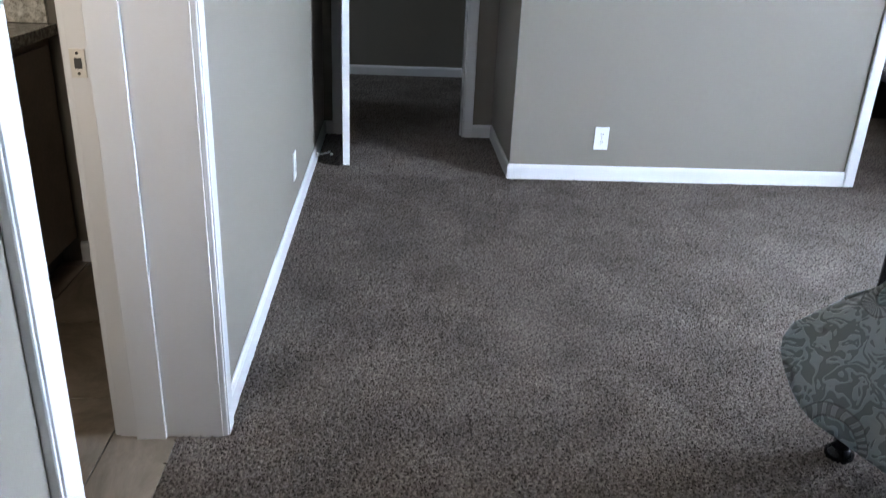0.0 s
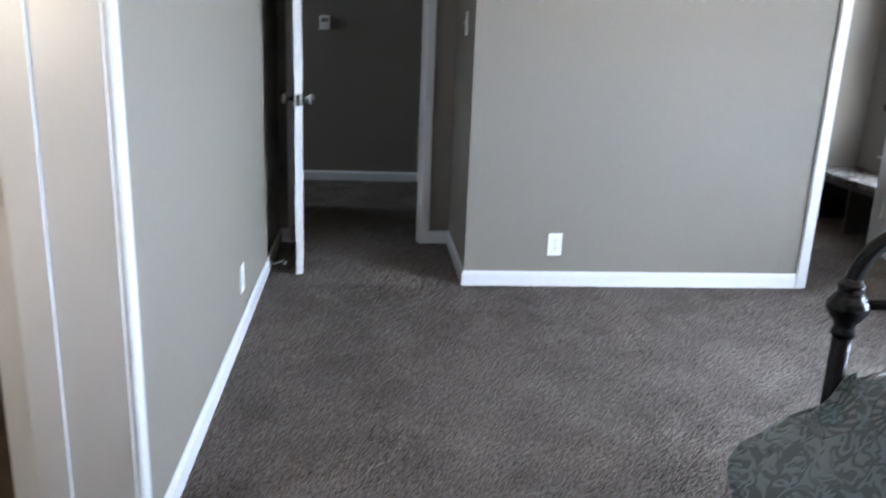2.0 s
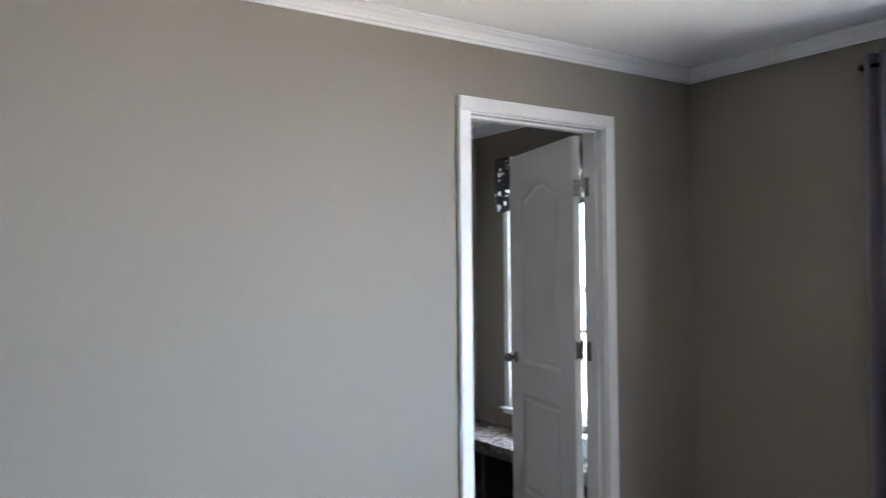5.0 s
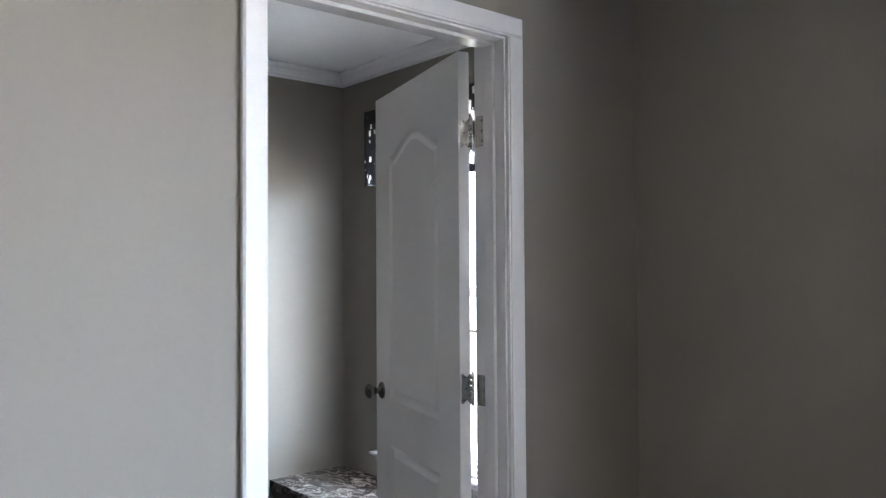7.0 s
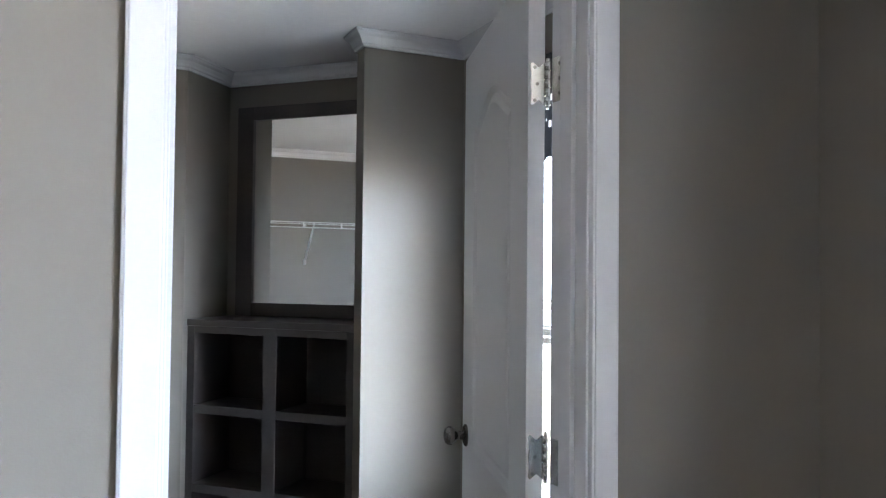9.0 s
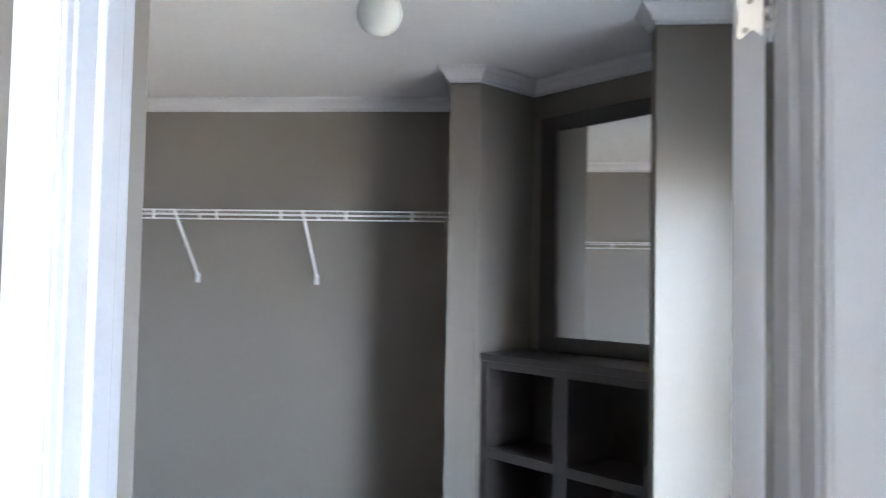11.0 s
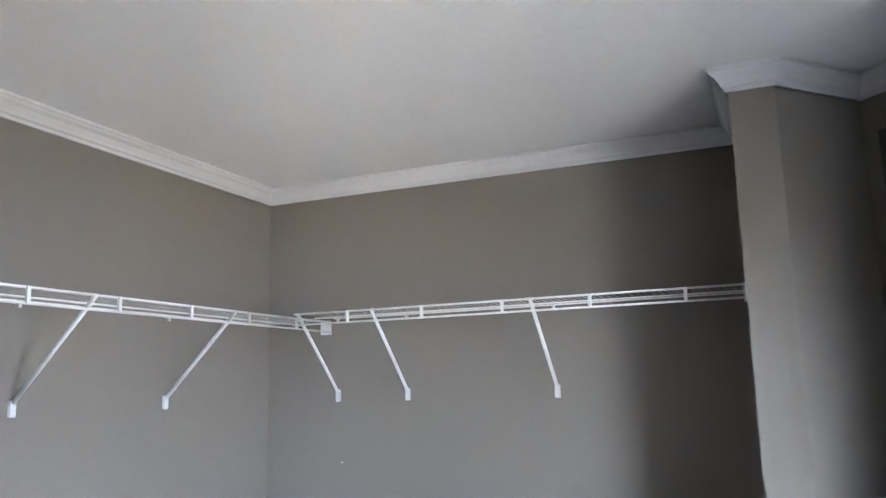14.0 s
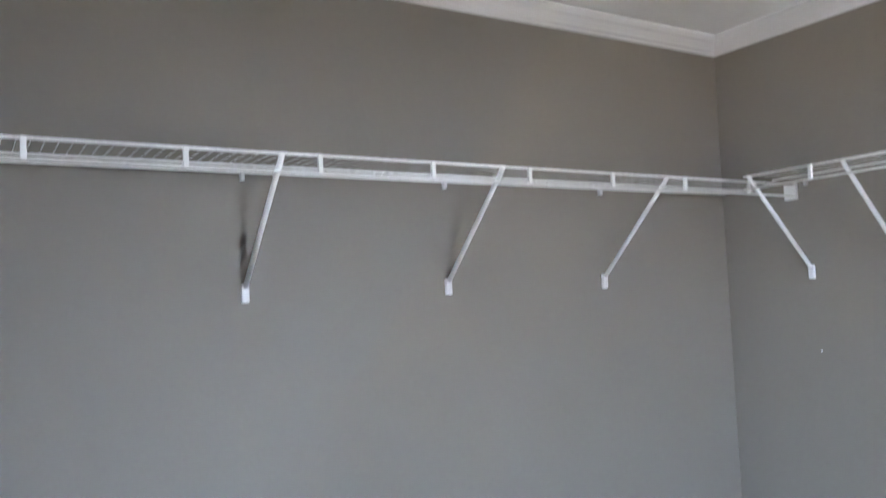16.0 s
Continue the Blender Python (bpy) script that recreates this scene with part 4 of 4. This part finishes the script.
def iron_bed():
    ob = thing("iron_bed", "black lacquered iron bed frame with turned knobs", "bed")
    turned = [(0.022, -0.075), (0.026, -0.068), (0.026, -0.060), (0.022, -0.052), (0.024, -0.040), (0.034, -0.028), (0.046, -0.006), (0.046, 0.006), (0.036, 0.020), (0.026, 0.034), (0.029, 0.042), (0.029, 0.050), (0.022, 0.058)]
    small = [(0.009, -0.034), (0.013, -0.028), (0.012, -0.022), (0.020, -0.010), (0.020, 0.002), (0.013, 0.014), (0.011, 0.020)]
    for y, rise in ((BY1, 0.0), (BY0, 0.35)):
        for x in (BX0, BX1):
            post = part("post", tube(B(), [(x, y, 0.02), (x, y, 0.80 + rise)], 0.021, 16), IRON, ob)
            part("turned_knob", lathe(B(), turned, pose(x, y, 0.735 + rise)), IRON, post)
            part("foot", lathe(B(), [(0.034, 0), (0.036, 0.006), (0.036, 0.018), (0.026, 0.028), (0.023, 0.034)], pose(x, y, 0), 18), IRON, post)
        r, zt = 0.145, 0.915 + rise
        pts = [(BX0, y, 0.77 + rise)]
        pts += [(BX0 + r - r * math.cos(a), y, zt - r + r * math.sin(a)) for a in (k * math.pi / 20 for k in range(1, 11))]
        pts += [(BX1 - r + r * math.sin(a), y, zt - r + r * math.cos(a)) for a in (k * math.pi / 20 for k in range(0, 10))]
        pts += [(BX1, y, 0.77 + rise)]
        part("bow_rail", tube(B(), pts, 0.0185, 14), IRON, ob)
        part("cross_rail", tube(B(), [(BX0, y, 0.737 + rise), (BX1, y, 0.737 + rise)], 0.0125, 12), IRON, ob)
        part("lower_rail", tube(B(), [(BX0, y, 0.30), (BX1, y, 0.30)], 0.0125, 12), IRON, ob)
        n = 7
        for k in range(n):
            x = BX0 + 0.222 * k + 0.205
            if x > BX1 - 0.05:
                break
            sp = part("spindle", tube(B(), [(x, y, 0.30), (x, y, 0.73 + rise)], 0.0085, 10), IRON, ob)
            part("spindle_knob", lathe(B(), small, pose(x, y, 0.705 + rise), 16), IRON, sp)
    for x in (BX0 + 0.03, BX1 - 0.03):
        part("side_rail", box(B(), x - 0.003, x + 0.03, BY0 + 0.02, BY1 - 0.02, 0.27, 0.31, 0.003), IRON, ob)


iron_bed()
thing("mattress", "thick mattress under the quilt on the iron bed", "mattress", bm=box(B(), BX0 + 0.035, BX1 - 0.035, BY0 + 0.04, BY1 - 0.05, 0.311, 0.585, 0.05), mat=PLASTIC)


def quilt():
    """Lies on the mattress, hangs down both sides and flares out at the foot corners."""
    bm, rows = B(), []
    y_at = [BY0 + 0.05 + (BY1 - 0.02 - BY0 - 0.05) * k / 90 for k in range(91)]
    half, mid = (BX1 - BX0) / 2, (BX0 + BX1) / 2
    for y in y_at:
        row = []
        near = max(0.0, min(1.0, (y - (BY1 - 0.45)) / 0.5))           # 1 at the foot end
        u = max(0.0, min(1.0, (y - (y_at[-1] - 0.28)) / 0.28))
        bite = 0.35 * (1 - math.sqrt(max(0.0, 1 - u * u)))             # rounded hem corner
        for k in range(-60, 61):
            s = abs(k) / 60
            sg = 1 if k > 0 else -1
            flat = half - 0.10
            along = s * (half + 0.505 - bite)
            if along <= flat:
                x, z = along, 0.603 - 0.02 * max(0, near - 0.75)
            else:
                q = along - flat
                bend = min(q, 0.16) / 0.16 * math.pi / 2
                drop = max(0.0, q - 0.16)
                flare = (0.05 + QUILT_FLARE * near) * (drop / 0.42)
                wave = 0.018 * math.sin(y * 13 + 1.0) * (drop / 0.42) + 0.012 * math.sin(y * 29) * (drop / 0.42)
                x = flat + 0.108 * math.sin(bend) + flare + wave
                z = 0.603 - 0.100 * (1 - math.cos(bend)) - drop * (0.74 - 0.28 * near)
            zz = z + 0.004 * math.sin(x * 40) * math.sin(y * 40)
            # the foot edge droops behind the footboard, and swings past the post where it hangs
            yy = y + (0.17 * near ** 2 * max(0.0, along - flat - 0.16) / 0.42)
            if along <= half - 0.03:
                yy = min(y, BY1 - 0.045)
                if y > BY1 - 0.045:
                    zz -= (y - (BY1 - 0.045)) * 2.4
            row.append(bm.verts.new((mid + sg * x, yy, zz)))
        rows.append(row)
    ob = thing("quilt", "grey-teal embossed paisley quilt draped over the bed side", "quilt")
    co = [[v.co.copy() for v in row] for row in rows]
    bm.free()
    cut = int(60 * (half - 0.015) / (half + 0.505))
    for name, mat, k0, k1, label in (("top_panel", WAFFLE, 60 - cut, 60 + cut, "puckered blue-grey top, colour lightened for window light"), ("side_drop", QUILT, 0, 60 - cut, ""), ("side_drop", QUILT, 60 + cut, 120, "")):
        bm = B()
        grid = [[bm.verts.new(p) for p in row[k0:k1 + 1]] for row in co]
        for a, b in zip(grid, grid[1:]):
            for i in range(len(a) - 1):
                bm.faces.new((a[i], a[i + 1], b[i + 1], b[i])).smooth = True
        bmesh.ops.recalc_face_normals(bm, faces=bm.faces)
        bmesh.ops.solidify(bm, geom=bm.faces[:], thickness=-0.008)
        part(name, bm, mat, ob, label)
    part("hem_binding", tube(B(), co[-1], 0.006, 6), QUILT, ob)


quilt()


# ---- bathroom: vanity, counter, tiles ----
van = thing("bathroom_vanity", "brown wooden bathroom vanity with a dark toe kick", "vanity")
VX = -1.745
part("body", box(B(), -2.395, VX, -2.7, -1.165, 0.10, 0.835, 0.002), VANITY, van)
part("toe_kick", box(B(), -2.395, VX - 0.06, -2.7, -1.165, 0.0, 0.099), SLOT, van, "dark recessed toe kick")
for k in range(3):
    y = -1.22 - 0.47 * k
    d = part("door", box(B(), VX + 0.001, VX + 0.018, y - 0.44, y, 0.13, 0.81, 0.004), VANITY, van)
    part("pull", tube(B(), [(VX + 0.018, y - 0.40, 0.60), (VX + 0.040, y - 0.40, 0.60), (VX + 0.040, y - 0.40, 0.70), (VX + 0.018, y - 0.40, 0.70)], 0.004, 8), NICKEL, d, "satin nickel pull")
thing("vanity_counter", "dark grey granite vanity counter", "counter", bm=box(B(), -2.398, VX + 0.035, -2.72, -1.162, 0.836, 0.873, 0.004), mat=GRANITE)
thing("side_splash", "pale speckled granite splash on the wall above the counter", "backsplash", bm=box(B(), -2.398, VX + 0.01, -1.178, -1.161, 0.874, 1.25, 0.002), mat=SPLASH)
tiles = structure("floor_bathroom", box(B(), -2.4, -1.11, -3.4, -1.16, -0.12, -0.004), GROUT, "beige stone tile floor of the bathroom", "tile floor")
TS = 0.435
for i in range(-1, 3):
    for j in range(-2, 4):
        x1, y0 = -1.277 - TS * (i), -2.52 + TS * j
        x0, y1 = x1 - TS, y0 + TS
        x0, x1, y0, y1 = max(x0, -2.4) + 0.002, min(x1, -1.11) - 0.002, max(y0, -3.4) + 0.002, min(y1, -1.16) - 0.002
        if x1 - x0 > 0.02 and y1 - y0 > 0.02:
            part("tile", box(B(), x0, x1, y0, y1, -0.0035, 0.002, 0.0012), TILE, tiles)


# ---- carpet pile ----
def pile(x0, x1, y0, y1, step, parent):
    """Upright tufts, each a small leaning cone."""
    rng = np.random.default_rng(int(1000 + 10 * x0 + 100 * y1))
    gx, gy = np.meshgrid(np.arange(x0, x1, step), np.arange(y0, y1, step))
    n = gx.size
    base = np.stack([gx.ravel(), gy.ravel(), np.zeros(n)], 1) + np.concatenate([rng.uniform(-0.5, 0.5, (n, 2)) * step, np.full((n, 1), -0.002)], 1)
    turn, r, h = rng.uniform(0, math.tau, n), rng.uniform(0.0042, 0.0072, n), rng.uniform(0.0055, 0.0105, n)
    v = np.empty((n, 4, 3))
    for k in range(3):
        a = turn + math.tau * k / 3
        v[:, k] = base + np.stack([np.cos(a) * r, np.sin(a) * r, np.zeros(n)], 1)
    lean = rng.normal(0, 0.0042, (n, 2))
    v[:, 3] = base + np.concatenate([lean, h[:, None]], 1)
    idx = np.arange(n)[:, None] * 4
    tri = np.concatenate([idx + np.array(t)[None] for t in ((0, 1, 3), (1, 2, 3), (2, 0, 3))], 1).ravel()
    me = bpy.data.meshes.new("carpet_pile")
    me.vertices.add(n * 4)
    me.vertices.foreach_set("co", v.ravel())
    me.loops.add(n * 9)
    me.loops.foreach_set("vertex_index", tri)
    me.polygons.add(n * 3)
    me.polygons.foreach_set("loop_start", np.arange(n * 3) * 3)
    me.update(calc_edges=True)
    me.materials.append(CARPET)
    ob = new("carpet_pile", me)
    ob.parent = parent
    tagged(ob, "taupe cut pile with pale and dark flecks", kind="stuff")


pile(LEFT + 0.006, 0.75, -3.35, -0.01, 0.0086, floor_bed)
pile(-1.105, LEFT + 0.006, BA_0, BA_1, 0.0086, floor_bed)
pile(0.75, 3.26, -2.35, -0.01, 0.0105, floor_bed)
pile(LEFT + 0.006, CX - 0.006, -0.01, 2.82, 0.0110, floor_bed)
pile(OPEN_L, OPEN_R, -0.01, WALL, 0.0110, floor_bed)
pile(1.80, BENCH_X + 0.2, WALL, 1.78, 0.0115, floor_bed)
